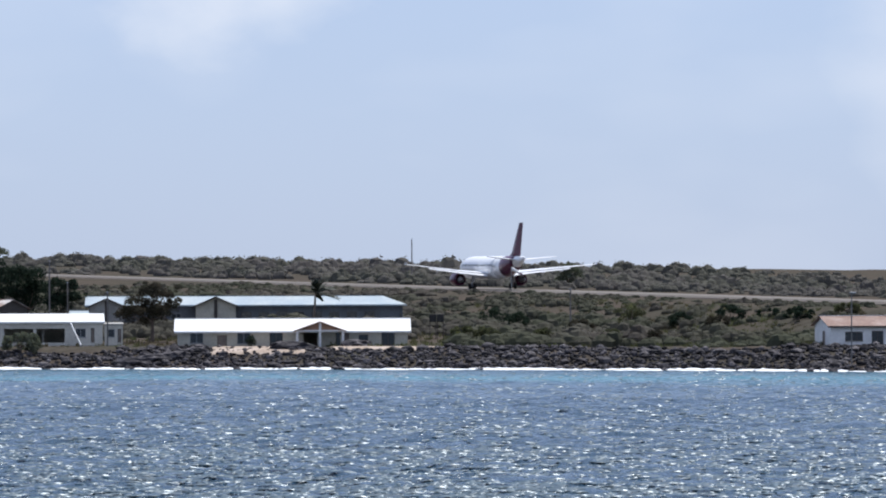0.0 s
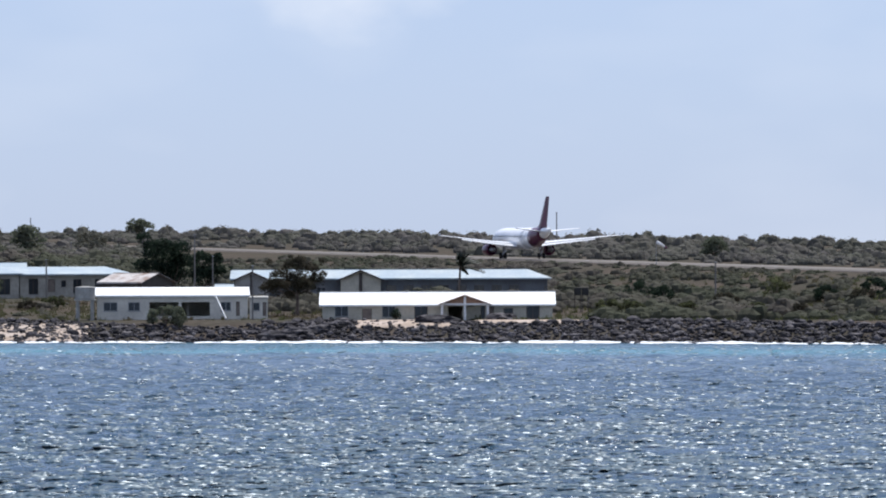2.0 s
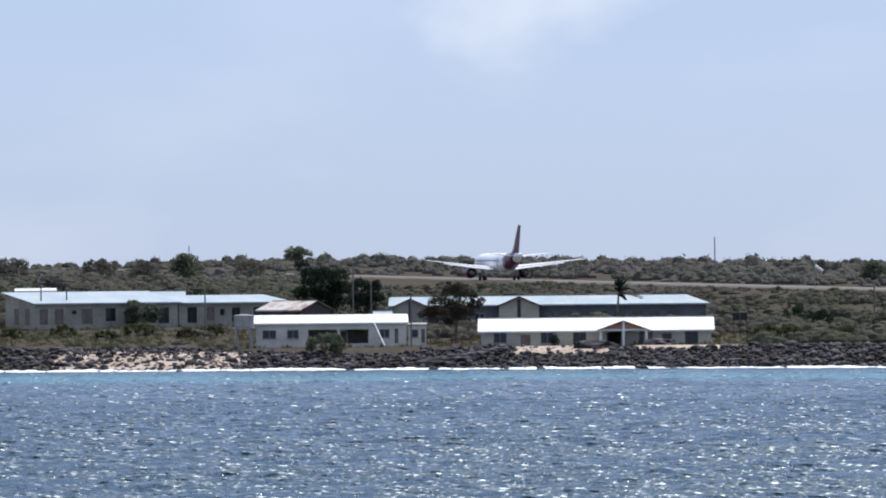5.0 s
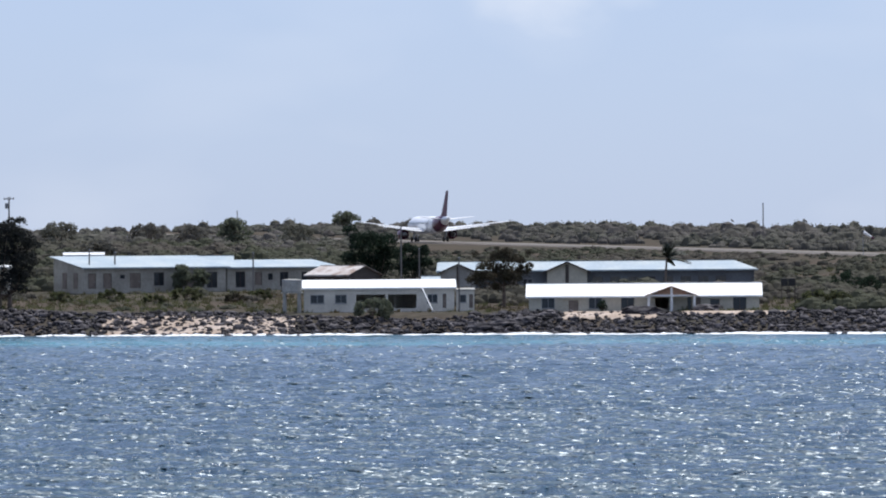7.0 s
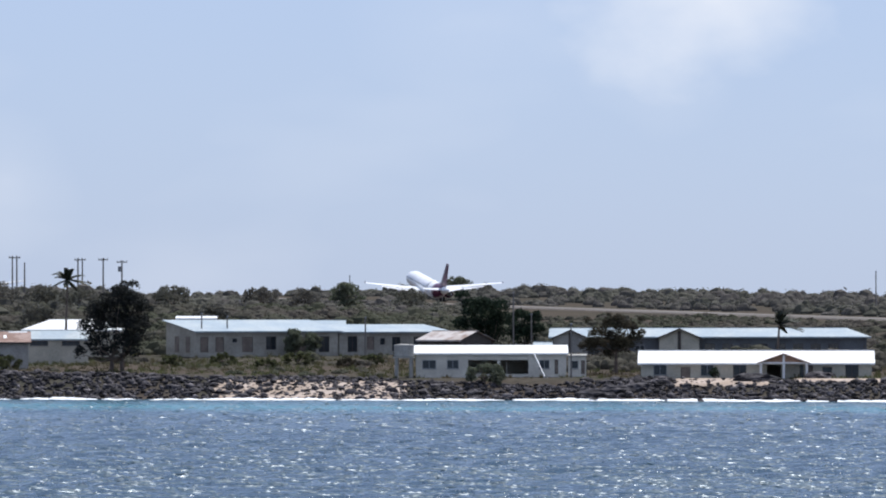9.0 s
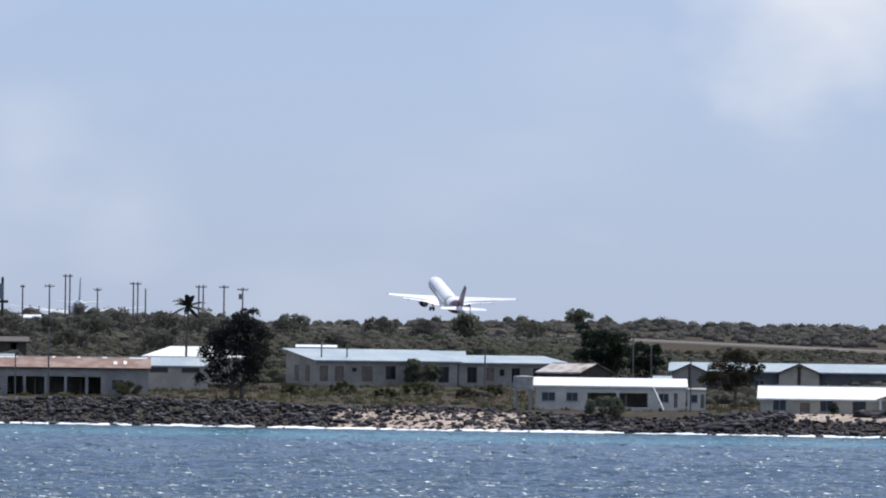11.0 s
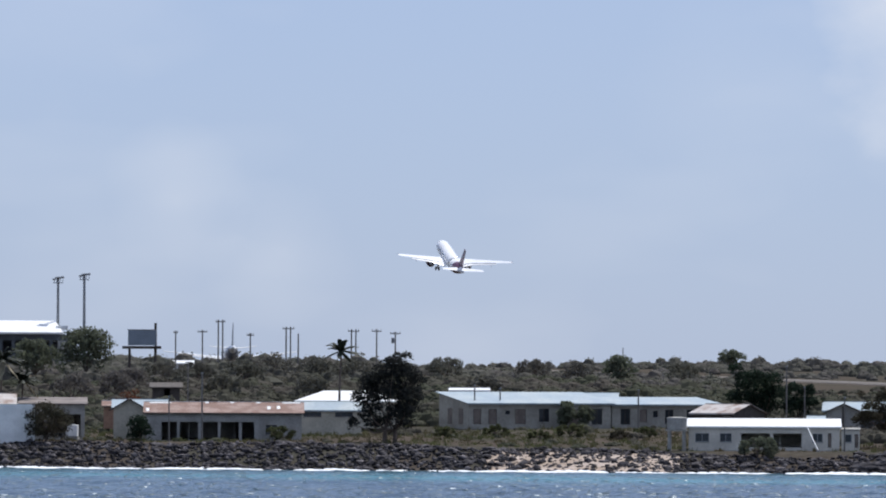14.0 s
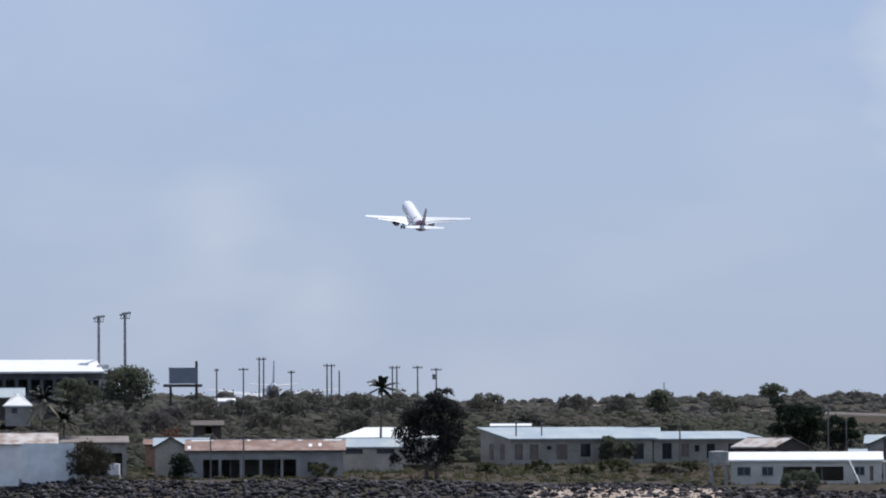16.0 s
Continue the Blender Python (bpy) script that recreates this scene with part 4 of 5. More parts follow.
tree("leafy_bush", "olive bush at the corner of the veranda house", -144.6, 878, 3.4, 5.4, 2.8, M_LEAF_GREEN, 1300, 0.18, seed=27, base=0.08, category="bush", n=12)
tree("dark_bush_tree", "dark bush on the slope below the runway", 53.0, 862, 4.4, 5.2, 3.4, M_LEAF_DARK, 1100, 0.25, seed=28, base=0.08, category="bush", n=10)


def palm(label, b, d, z, height, spread, seed, sweep=0.0, dry=0, low=-0.15):
    """Ringed trunk, arching fronds with drooping leaflets; sweep bends them with the wind."""
    rng = np.random.default_rng(seed)
    x, y = at(b, d)
    t = empty("palm_tree", pose(x, y, z), label, "palm tree")
    bm = bmesh.new()
    for i in range(8):
        a, c = i / 8, (i + 1) / 8
        tube(bm, (0.25 * a * a * spread * 0.4, 0, height * a - (0.4 if i == 0 else 0)), (0.25 * c * c * spread * 0.4, 0, height * c), 0.21 - 0.08 * a, 0.19 - 0.08 * a, 8)
    part("trunk", bm, M_BARK, t)
    top = Vector((0.1 * spread, 0, height))
    for i in range(20 + dry):
        dead = i >= 20
        az = i * 2.4 + rng.uniform(-0.3, 0.3)
        el = rng.uniform(low, 1.42) if not dead else -0.75
        length = spread * rng.uniform(0.85, 1.15)
        way = Vector((math.cos(az) + sweep, math.sin(az), 0)).normalized()
        pts = []
        for k in range(9):
            f = k / 8
            up = math.sin(el) * f - (0.18 + 0.25 * max(0, math.sin(el))) * f ** 2.5
            pts.append(top + (way * math.cos(el) * f + Vector((sweep * 0.45 * f * f, 0, up))) * length)
        q = []
        side = Vector((-way.y, way.x, 0))
        for k in range(1, 26):
            f = k / 25 * 7.99
            p = pts[int(f)].lerp(pts[int(f) + 1], f % 1)
            along = (pts[int(f) + 1] - pts[int(f)]).normalized()
            ll = length * 0.17 * (1 - 0.8 * abs(k / 25 - 0.4))
            for s in (1, -1):
                tip = p + side * s * ll * 0.8 + along * ll * 0.5 - Vector((0, 0, ll * rng.uniform(0.2, 0.5)))
                w = along * 0.14
                q.append([p - w, p + w, tip + w * 0.4, tip - w * 0.4])
        for k in range(8):
            w0, w1 = (0.15 * spread * math.sin(math.pi * min(1, (g + 0.6) / 9)) for g in (k, k + 1))
            for s in (1, -1):
                lip0, lip1 = side * s * w0 - Vector((0, 0, w0 * 0.5)), side * s * w1 - Vector((0, 0, w1 * 0.5))
                q.append([pts[k], pts[k + 1], pts[k + 1] + lip1, pts[k] + lip0])
        f = quads_mesh("frond", np.array(q, float), M_PALM_DRY if dead else M_PALM)
        f.parent = t
        bm = bmesh.new()
        for p0, p1 in zip(pts, pts[1:]):
            tube(bm, p0, p1, 0.035, 0.03, 4)
        part("rib", bm, M_PALM_DRY if dead else M_PALM, f)
    return t


palm("wind-swept dark palm behind the seaside house", -20.9, 868, 3.0, 7.2, 2.8, 31, sweep=0.28, low=-0.3)
palm("tall palm behind the low house", -135.2, 917, 5.4, 11.3, 2.9, 32, sweep=0.1, low=-0.6)
palm("palm with hanging dry fronds behind a white wall", -189.6, 896, 3.6, 11.5, 3.5, 33, dry=4, low=-0.1)
palm("slim palm with hanging dry fronds", -186.2, 898, 3.6, 8.6, 2.8, 34, dry=3)

for b, d, w, h, m, sd in ((12, 880, 4.5, 3.4, M_LEAF_DARK, 81), (22, 868, 5.0, 2.8, M_LEAF_BROWN, 82), (30, 892, 5.5, 3.6, M_LEAF_GREEN, 83), (38, 874, 4.2, 2.6, M_LEAF_DARK, 84), (44, 860, 4.6, 2.4, M_LEAF_BROWN, 85),
                          (46, 866, 5.0, 3.0, M_LEAF_DARK, 86), (27, 850, 3.6, 1.9, M_LEAF_GREEN, 87), (16, 850, 4.0, 2.2, M_LEAF_GREEN, 88), (8, 905, 6.0, 3.2, M_LEAF_DARK, 89), (34, 846, 3.4, 1.8, M_LEAF_BROWN, 90),
                          (-110, 902, 5.0, 2.0, M_LEAF_GREEN, 94), (-103, 890, 4.2, 1.6, M_LEAF_GREEN, 95), (-98, 905, 5.5, 2.2, M_LEAF_GREEN, 96), (-90, 895, 4.0, 1.5, M_LEAF_BROWN, 97), (-86, 905, 4.4, 1.8, M_LEAF_GREEN, 98), (-118, 893, 4.4, 1.8, M_LEAF_GREEN, 99),
                          (57, 850, 4.6, 2.2, M_LEAF_DARK, 92), (65, 845, 4.4, 1.8, M_LEAF_GREEN, 93)):
    kind_word = {M_LEAF_DARK: "dark green", M_LEAF_BROWN: "dull brown", M_LEAF_GREEN: "olive green"}[m]
    tree("slope_bush", kind_word + " bush amid scrub on the slope", b, d, float(land(*at(b, d))), w, h, m, 1100, 0.2, seed=sd, base=0.02, category="bush", n=12)
for i, (b, d, w, top) in enumerate([(-168.5, 1150, 9, 15.2), (-163, 1180, 11, 16.6), (-158, 1220, 9, 16.5), (-150.5, 1200, 10, 16.9), (-146, 1240, 12, 18.3), (-139, 1230, 9, 17.9), (-133, 1220, 10, 17.5), (-171, 1100, 8, 14.3), (-154, 1100, 8, 14.1), (-118, 1250, 9, 17.6), (-104, 1300, 9, 17.6), (-97, 1280, 8, 17.2), (-80, 1330, 9, 17.4), (-140, 1080, 8, 13.9), (-112, 1120, 8, 13.7), (-178, 1080, 9, 13.9)]):
    zg = float(land(*at(b, d)))
    tree("scrub_tree", "broad grey-green dry tree amid low woodland", b, d, zg, w, max(3.0, top - zg), M_WOOD, 1000, 0.34, seed=120 + i, base=0.1, n=14)
tree("rusty_bush", "rusty red-brown bush behind the veranda house", -168.3, 931, 6.2, 6.4, 5.2, M_LEAF_RED, 1500, 0.22, seed=150, base=0.05, category="bush", n=12)
tree("small_shrub", "small dark shrub before the seaside house wall", -30.9, 843, 2.6, 1.8, 2.1, M_LEAF_DARK, 500, 0.13, seed=30, base=0.1, category="bush", n=7)

HOUSES = [(o.matrix_world.inverted(), max(c.bound_box[6][0] for c in o.children), max(c.bound_box[6][1] for c in o.children)) for o in scene.objects if o.get("category") == "house"]


def clear_of_houses(x, y, gap):
    ok = np.ones(len(x), bool)
    for inv, lx, ly in HOUSES:
        px = inv[0][0] * x + inv[0][1] * y + inv[0][3]
        py = inv[1][0] * x + inv[1][1] * y + inv[1][3]
        ok &= ~((px > -gap) & (px < lx + gap) & (py > -gap - 1.5) & (py < ly + gap))
    return ok


def mound_bush(rng, width, height, domes, leaves, leaf):
    """A low bush: leafy domes grown into one another, with loose sprays over them."""
    q, sprays, seg = [], [], 7
    for i in range(domes):
        a = i * 2.4 + rng.uniform(-0.5, 0.5)
        off = 0.0 if i == 0 else width * rng.uniform(0.2, 0.34)
        r, top = width * rng.uniform(0.24, 0.34), height * (1.0 if i == 0 else rng.uniform(0.55, 0.95))
        cx, cy = math.cos(a) * off, math.sin(a) * off
        rings = []
        for rr, zz in ((1.0, -0.05), (0.9, 0.45), (0.55, 0.8), (0.0, 0.94)):
            th = np.arange(seg) * math.tau / seg + i
            k = r * rr * rng.uniform(0.8, 1.15, seg)
            zk = top * zz * rng.uniform(0.88, 1.08, seg) if rr else np.full(seg, top * zz)
            rings.append(np.stack([cx + np.cos(th) * k, cy + np.sin(th) * k, zk], 1))
        for lo, hi in zip(rings, rings[1:]):
            for j in range(seg):
                q.append([lo[j], lo[(j + 1) % seg], hi[(j + 1) % seg], hi[j]])
        n = leaves // domes
        f, th = rng.uniform(0.15, 1.0, n) ** 0.7, rng.uniform(0, math.tau, n)
        out = np.stack([np.cos(th) * np.sqrt(1 - 0.85 * f * f), np.sin(th) * np.sqrt(1 - 0.85 * f * f), f], 1)
        c = np.array((cx, cy, 0)) + out * (r, r, top * 0.96) * rng.uniform(0.92, 1.1, n)[:, None]
        w = out + rng.normal(size=(n, 3)) * 0.55
        u = np.cross(w, rng.normal(size=(n, 3)))
        u *= leaf / (np.linalg.norm(u, axis=1)[:, None] + 1e-9)
        v = np.cross(w, u) * 0.6 / (np.linalg.norm(w, axis=1)[:, None] + 1e-9)
        sprays.append(np.stack([c - u, c - v, c + u, c + v], 1))
    return np.concatenate([np.array(q), *sprays])


def sow(name, label, category, rng, x, y, scale, protos, material):
    """One object of many plants: turned, scaled copies of a few shapes set on the land."""
    z, out = land(x, y), []
    k, turn = rng.integers(0, len(protos), len(x)), rng.uniform(0, math.tau, len(x))
    for i in range(len(x)):
        q = protos[k[i]]
        c, s = math.cos(turn[i]) * scale[i], math.sin(turn[i]) * scale[i]
        r = np.empty_like(q)
        r[..., 0], r[..., 1], r[..., 2] = q[..., 0] * c - q[..., 1] * s + x[i], q[..., 0] * s + q[..., 1] * c + y[i], q[..., 2] * scale[i] * rng.uniform(0.8, 1.2) + z[i] - 0.1
        out.append(r)
    return tagged(quads_mesh(name, np.concatenate(out).astype(np.float32), material), label, category, kind="stuff")


def along_across(x, y):
    return (x - RUN0.x) * RUN.x + (y - RUN0.y) * RUN.y, (x - RUN0.x) * ACROSS.x + (y - RUN0.y) * ACROSS.y


def scrub():
    rng = np.random.default_rng(41)
    near = [mound_bush(rng, rng.uniform(4.2, 6.6), rng.uniform(1.4, 2.3), 4, 44, 0.24) for _ in range(14)]
    far = [mound_bush(rng, rng.uniform(5.2, 8.0), rng.uniform(1.9, 3.0), 3, 39, 0.3) for _ in range(14)]
    # slope between the houses and the runway
    b, d = rng.uniform(-0.205, 0.085, 6200), rng.uniform(815, 1250, 6200)
    x, y = d * np.sin(b), d * np.cos(b)
    s, n = along_across(x, y)
    g = y - shore(x)
    thick = wob(x, y, 11.0, 2.0) + rng.normal(0, 0.5, len(x))
    keep = (n < -13) & clear_of_houses(x, y, 2.5) & (g > np.where(x > -8, 17, np.where(x < -62, 20, 40))) & (thick > np.where((x < -62) & (g < 95), 0.2, np.where(x > 0, -1.4, -0.6)))
    keep &= ~((np.abs(b + 0.125) < 0.006) & (d < 900)) & ~((np.abs(b + 0.0012) < 0.004) & (d < 880))
    x, y, n, g = x[keep], y[keep], n[keep], g[keep]
    sc = rng.uniform(0.5, 1.2, len(x)) * np.where((x < -62) & (g < 95), 0.42, 1.0) * np.where(n > -30, 0.35, np.where((n > -40) & (x > 0), 0.55, np.where((n > -110) & (y > 1075) & (x / y > -0.063), 0.45, np.where(n > -55, 0.7, 1.0))))
    sow("scrub", "dry grey-green scrub covering the slope below the runway", "scrub", rng, x, y, sc, near, M_SCRUB)
    # beyond the runway and inland to the skyline
    b = np.concatenate([rng.uniform(-0.225, 0.10, 3400), rng.uniform(-0.01, 0.095, 1100)])
    d = np.concatenate([1000 + 1300 * rng.random(3400) ** 1.3, rng.uniform(960, 1600, 1100)])
    x, y = d * np.sin(b), d * np.cos(b)
    # a belt of taller bushes before the runway's far part
    bs, bn = rng.uniform(100, 900, 900), rng.uniform(-85, -34, 900)
    bx, by = RUN0.x + RUN.x * bs + ACROSS.x * bn, RUN0.y + RUN.y * bs + ACROSS.y * bn
    belt = (bx / by < -0.067) & (bx / by > -0.2)
    x, y = np.concatenate([x, bx[belt]]), np.concatenate([y, by[belt]])
    d, b = np.hypot(x, y), np.arctan2(x, y)
    s, n = along_across(x, y)
    keep = ((n > 16) & (n < 520) | (n < -30) & (n > -90) & (d > 1000) & (b < -0.066) | (n < -30) & (d > 1200) & (b < -0.066)) & (wob(x, y, 23.0, 5.0) + rng.normal(0, 0.5, len(x)) > -0.8)
    x, y, s, n = x[keep], y[keep], s[keep], n[keep]
    sc = rng.uniform(0.55, 1.05, len(x)) * np.where(n > 0, np.where(s < 150, np.where(s < -60, 0.5, 0.70), 1.38), 1.0) * (1 + 0.25 * (rng.random(len(x)) < 0.06)) * np.where(x / y < -0.13, 1.35, 1.0)
    sc = np.minimum(sc, np.where((n > 0) & (n < 70), 0.75, 1.6))
    sow("woodland", "low dry woodland along the skyline beyond the runway", "woodland", rng, x, y, sc, far, M_WOOD)


scrub()


def grass():
    rng = np.random.default_rng(43)
    protos = []
    for _ in range(8):
        q = []
        for _ in range(14):
            a, r = rng.uniform(0, math.tau), rng.uniform(0, 0.5)
            p = np.array((math.cos(a) * r, math.sin(a) * r, 0))
            w = np.array((rng.uniform(-0.09, 0.09), rng.uniform(-0.09, 0.09), 0))
            tip = p + (rng.uniform(-0.3, 0.3), rng.uniform(-0.3, 0.3), rng.uniform(0.2, 0.6))
            q.append([p - w, p + w, tip + w * 0.4, tip - w * 0.4])
        protos.append(np.array(q))
    b, d = rng.uniform(-0.205, 0.09, 12000), rng.uniform(812, 1000, 12000)
    x, y = d * np.sin(b), d * np.cos(b)
    g = y - shore(x)
    s, n = along_across(x, y)
    keep = (g > 15.5) & (n < -26) & clear_of_houses(x, y, 0.3) & (rng.random(len(x)) < np.where(g < 70, 1.0, 0.5)) & (wob(x, y, 5.0, 1.0) > -0.75)
    sow("dry_grass", "tussocks of dry yellow-green grass around the houses", "grass", rng, x[keep], y[keep], rng.uniform(0.6, 1.3, keep.sum()), protos, M_GRASS)


grass()


# ---- shore ----
def rock_shapes(rng, n):
    out = []
    for _ in range(n):
        bm = bmesh.new()
        bmesh.ops.create_icosphere(bm, subdivisions=1, radius=1.0)
        sx, sy, sz = rng.uniform(0.7, 1.3), rng.uniform(0.7, 1.3), rng.uniform(0.45, 0.8)
        for v in bm.verts:
            v.co = Vector((v.co.x * sx, v.co.y * sy, v.co.z * sz)) * rng.uniform(0.6, 1.25)
        bmesh.ops.triangulate(bm, faces=bm.faces[:])
        bm.verts.index_update()
        out.append((np.array([v.co[:] for v in bm.verts]), np.array([[v.index for v in f.verts] for f in bm.faces])))
        bm.free()
    return out


def in_sand(x, g):
    """Two pockets of pale sand among the boulders."""
    first = (np.abs(x + 80 + 2.2 * g - 9 + 3 * np.sin(g * 0.9)) < 11.5 + 3.5 * np.sin(g * 1.7 + 1)) & (g > 0.5) & (g < 8.5 + 1.5 * np.sin(x * 0.7))
    second = (np.abs(x + 25) < 6.5) & (g > 8) & (g < 17)
    third = (np.abs(x + 8) < 6) & (g > 11) & (g < 16)
    return first | second | third


def boulders():
    rng = np.random.default_rng(51)
    shapes = rock_shapes(rng, 24)
    n = 17000
    x, g = rng.uniform(-205, 95, n), rng.uniform(-1.5, 15.5, n)
    edge = 13.0 + 2.5 * wob(x, x * 0, 6.0) - 3.0 * smooth01((x + 72) / 6) * smooth01((-36 - x) / 6)
    size = rng.uniform(0.17, 0.46, n) * np.where(rng.random(n) < 0.12, 1.9, 1.0)
    sandy = in_sand(x, g)
    keep = (g < edge) & (~sandy | (rng.random(n) < np.where(x < -50, 0.75, 0.2)))
    x, g, size = x[keep], g[keep], size[keep]
    y = shore(x) + g
    z = land(x, y)
    order = np.argsort(-size)
    pieces = 0
    vs, fs, base = [], [], 0
    for i in order:
        v, f = shapes[rng.integers(24)]
        a = rng.uniform(0, math.tau)
        c, s = math.cos(a), math.sin(a)
        if pieces < 260 and -150 < x[i] < 60:
            me = BOULDERS[pieces % len(BOULDERS)]
            o = new("boulder", me)
            o.matrix_world = Matrix.Translation((x[i], y[i], z[i] + size[i] * 0.2)) @ Matrix.Rotation(a, 4, "Z") @ Matrix.Diagonal((size[i], size[i], size[i], 1))
            tagged(o, "dark lava boulder on the shore", "boulder", "boulders along the shore")
            pieces += 1
            continue
        p = v * size[i]
        p = np.stack([p[:, 0] * c - p[:, 1] * s + x[i], p[:, 0] * s + p[:, 1] * c + y[i], p[:, 2] + z[i] + size[i] * 0.2], 1)
        vs.append(p), fs.append(f + base)
        base += len(p)
    tagged(sheet("shore_rocks", np.concatenate(vs), np.concatenate(fs), M_ROCK), "dark lava rocks heaped along the waterline", "rocks", kind="stuff")


BOULDERS = []
for _v, _f in rock_shapes(np.random.default_rng(50), 12):
    _m = bpy.data.meshes.new("boulder")
    _m.from_pydata(_v.tolist(), [], _f.tolist())
    _m.materials.append(M_ROCK)
    BOULDERS.append(_m)
boulders()


def sand_patch(x0, x1, g0, g1, label):
    xs, gs = np.arange(x0, x1 + 0.1, 1.0), np.arange(g0, g1 + 0.1, 1.0)
    gx, gg = np.meshgrid(xs, gs)
    y = shore(gx) + gg
    edge = np.minimum(np.minimum(gx - x0, x1 - gx) / 3, np.minimum(gg - g0, g1 - gg) / 1.5)
    z = land(gx, y) + np.minimum(0.10, -0.25 + 0.45 * edge + 0.1 * wob(gx, gg, 1.3))
    w = len(xs)
    i = (np.arange(len(gs) - 1)[:, None] * w + np.arange(w - 1)[None]).ravel()
    tagged(sheet("sand", np.stack([gx, y, z], -1).reshape(-1, 3), np.stack([i, i + 1, i + w + 1, i + w], -1), M_SAND, smooth=True), label, "sand", kind="structure")


sand_patch(-96, -66, -2.5, 11.5, "pale pinkish beach sand among the boulders")
sand_patch(-33, -17, 7, 19, "pale sand before the seaside house")
sand_patch(-17, 1, 10, 17.5, "pale sand before the seaside house")

FOAM = []


def foam():
    """Thin ragged lips of white water along the shore."""
    rng = np.random.default_rng(61)
    x = -200.0
    while x < 90:
        length = rng.uniform(5, 16)
        n = max(6, int(length / 0.5))
        v = []
        for i in range(n + 1):
            f = i / n
            px = x + length * f
            py = float(shore(px)) - 1.0 + 0.35 * math.sin(px * 1.3) + 0.3 * rng.normal()
            h = 0.17 * math.sin(math.pi * f) ** 0.6 * rng.uniform(0.4, 1.5) + 0.02
            v += [(px, py - 1.1, -0.12), (px, py - 0.25, h * 0.8), (px, py + 0.1, h), (px, py + 0.7, -0.1)]
        q = [(4 * i + k, 4 * i + 4 + k, 4 * i + 5 + k, 4 * i + 1 + k) for i in range(n) for k in range(3)]
        o = tagged(sheet("foam", v, q, M_FOAM), "white foam of a small wave at the shore", "foam", "foam along the waterline")
        FOAM.append(o)
        x += length * 0.9 + max(0.0, rng.uniform(-3.0, 3.0))


foam()


# ---- poles, lamps, tanks, signs ----
def utility_pole(b, d, top, height, posts=1, arm=1.6, transformer=False, label="weathered utility pole with crossarm rising from the scrub"):
    x, y = at(b, d)
    zg = float(land(x, y))
    zg = min(zg, top - 3) if top - zg < 3 else zg
    p = empty("utility_pole", pose(x, y, zg, 0, 0, 0), label, "utility pole", "utility poles in the scrub")
    h = top - zg
    for k in range(posts):
        x0 = (k - (posts - 1) / 2) * 1.0
        part("post", tubed((x0, 0, -0.5), (x0, 0, h), 0.2, 0.15), M_POLE, p)
    if arm:
        arm *= 0.55
        part("crossarm", boxed(-arm, arm, -0.1, 0.1, h - 0.55, h - 0.33), M_POLE, p)
        for f in (-0.9, -0.3, 0.3, 0.9):
            part("insulator", tubed((arm * f, 0, h - 0.33), (arm * f, 0, h - 0.02), 0.08, 0.06), M_CONC, p)
    if transformer:
        part("transformer", tubed((-0.55, 0, h - 2.6), (-0.55, 0, h - 1.4), 0.36, 0.36, 12), M_METAL, p)
    return p


for b, top, posts, arm, tr in ((-161.5, 23.5, 1, 0.9, False), (-157.2, 23.7, 1, 2.0, False), (-154.3, 26.0, 2, 2.0, False), (-149.5, 23.0, 1, 1.5, False), (-143.4, 24.5, 2, 2.4, False),
                               (-141.8, 23.0, 1, 0, False), (-132.9, 24.0, 2, 2.3, False), (-129.2, 24.0, 1, 2.0, False), (-126.2, 23.5, 1, 2.2, True)):
    utility_pole(b, 1400, top, 9, posts, arm, tr)


def plain_pole(b, d, top, r=0.10, name="post", label="thin grey pole standing by the houses", base=None):
    x, y = at(b, d)
    zg = float(land(x, y)) if base is None else base
    p = empty(name, pose(x, y, zg), label, "pole")
    part("shaft", tubed((0, 0, -0.4), (0, 0, top - zg), r, r * 0.75), M_POLE, p)
    part("cap", tubed((0, 0, top - zg), (0, 0, top - zg + 0.12), r * 1.3, r * 1.1), M_METAL, p)
    return p


plain_pole(-162.5, 878, 9.9, 0.12)
plain_pole(-157.2, 877, 13.2, 0.14)
plain_pole(-159.5, 960, 15.0, 0.12)
plain_pole(-113.4, 938, 11.6, 0.14)
plain_pole(-109.3, 940, 11.2, 0.14)
plain_pole(-87.1, 940, 11.0, 0.14)
plain_pole(-54.0, 851, 10.2, 0.12)
plain_pole(-63.3, 900, 14.6, 0.13)
plain_pole(-60.4, 905, 11.5, 0.12)
plain_pole(20.4, 890, 10.4, 0.13)
plain_pole(-5.1, 1300, 20.2, 0.14, "radio_mast", "slender radio mast above the skyline scrub")
plain_pole(-89.6, 1305, 19.4, 0.12, "radio_mast", "short antenna above a dark tree")
plain_pole(-107.3, 1290, 14.2, 0.10, "marker_post", "white marker post in the scrub")
plain_pole(-83.1, 1290, 14.2, 0.10, "marker_post", "white marker post in the scrub")


def street_lamp(b, d, top):
    x, y = at(b, d)
    zg = float(land(x, y))
    p = empty("street_lamp", pose(x, y, zg), "grey street lamp beside the coast house", "street lamp")
    h = top - zg
    part("shaft", tubed((0, 0, -0.4), (0, 0, h), 0.10, 0.07), M_POLE, p)
    part("arm", tubed((0, 0, h - 0.1), (0.5, -0.4, h), 0.05, 0.05), M_METAL, p)
    part("lamp_head", boxed(-0.25, 0.6, -0.6, -0.15, h - 0.05, h + 0.15, bevel=0.05), M_METAL, p)


street_lamp(65.5, 797, 10.0)


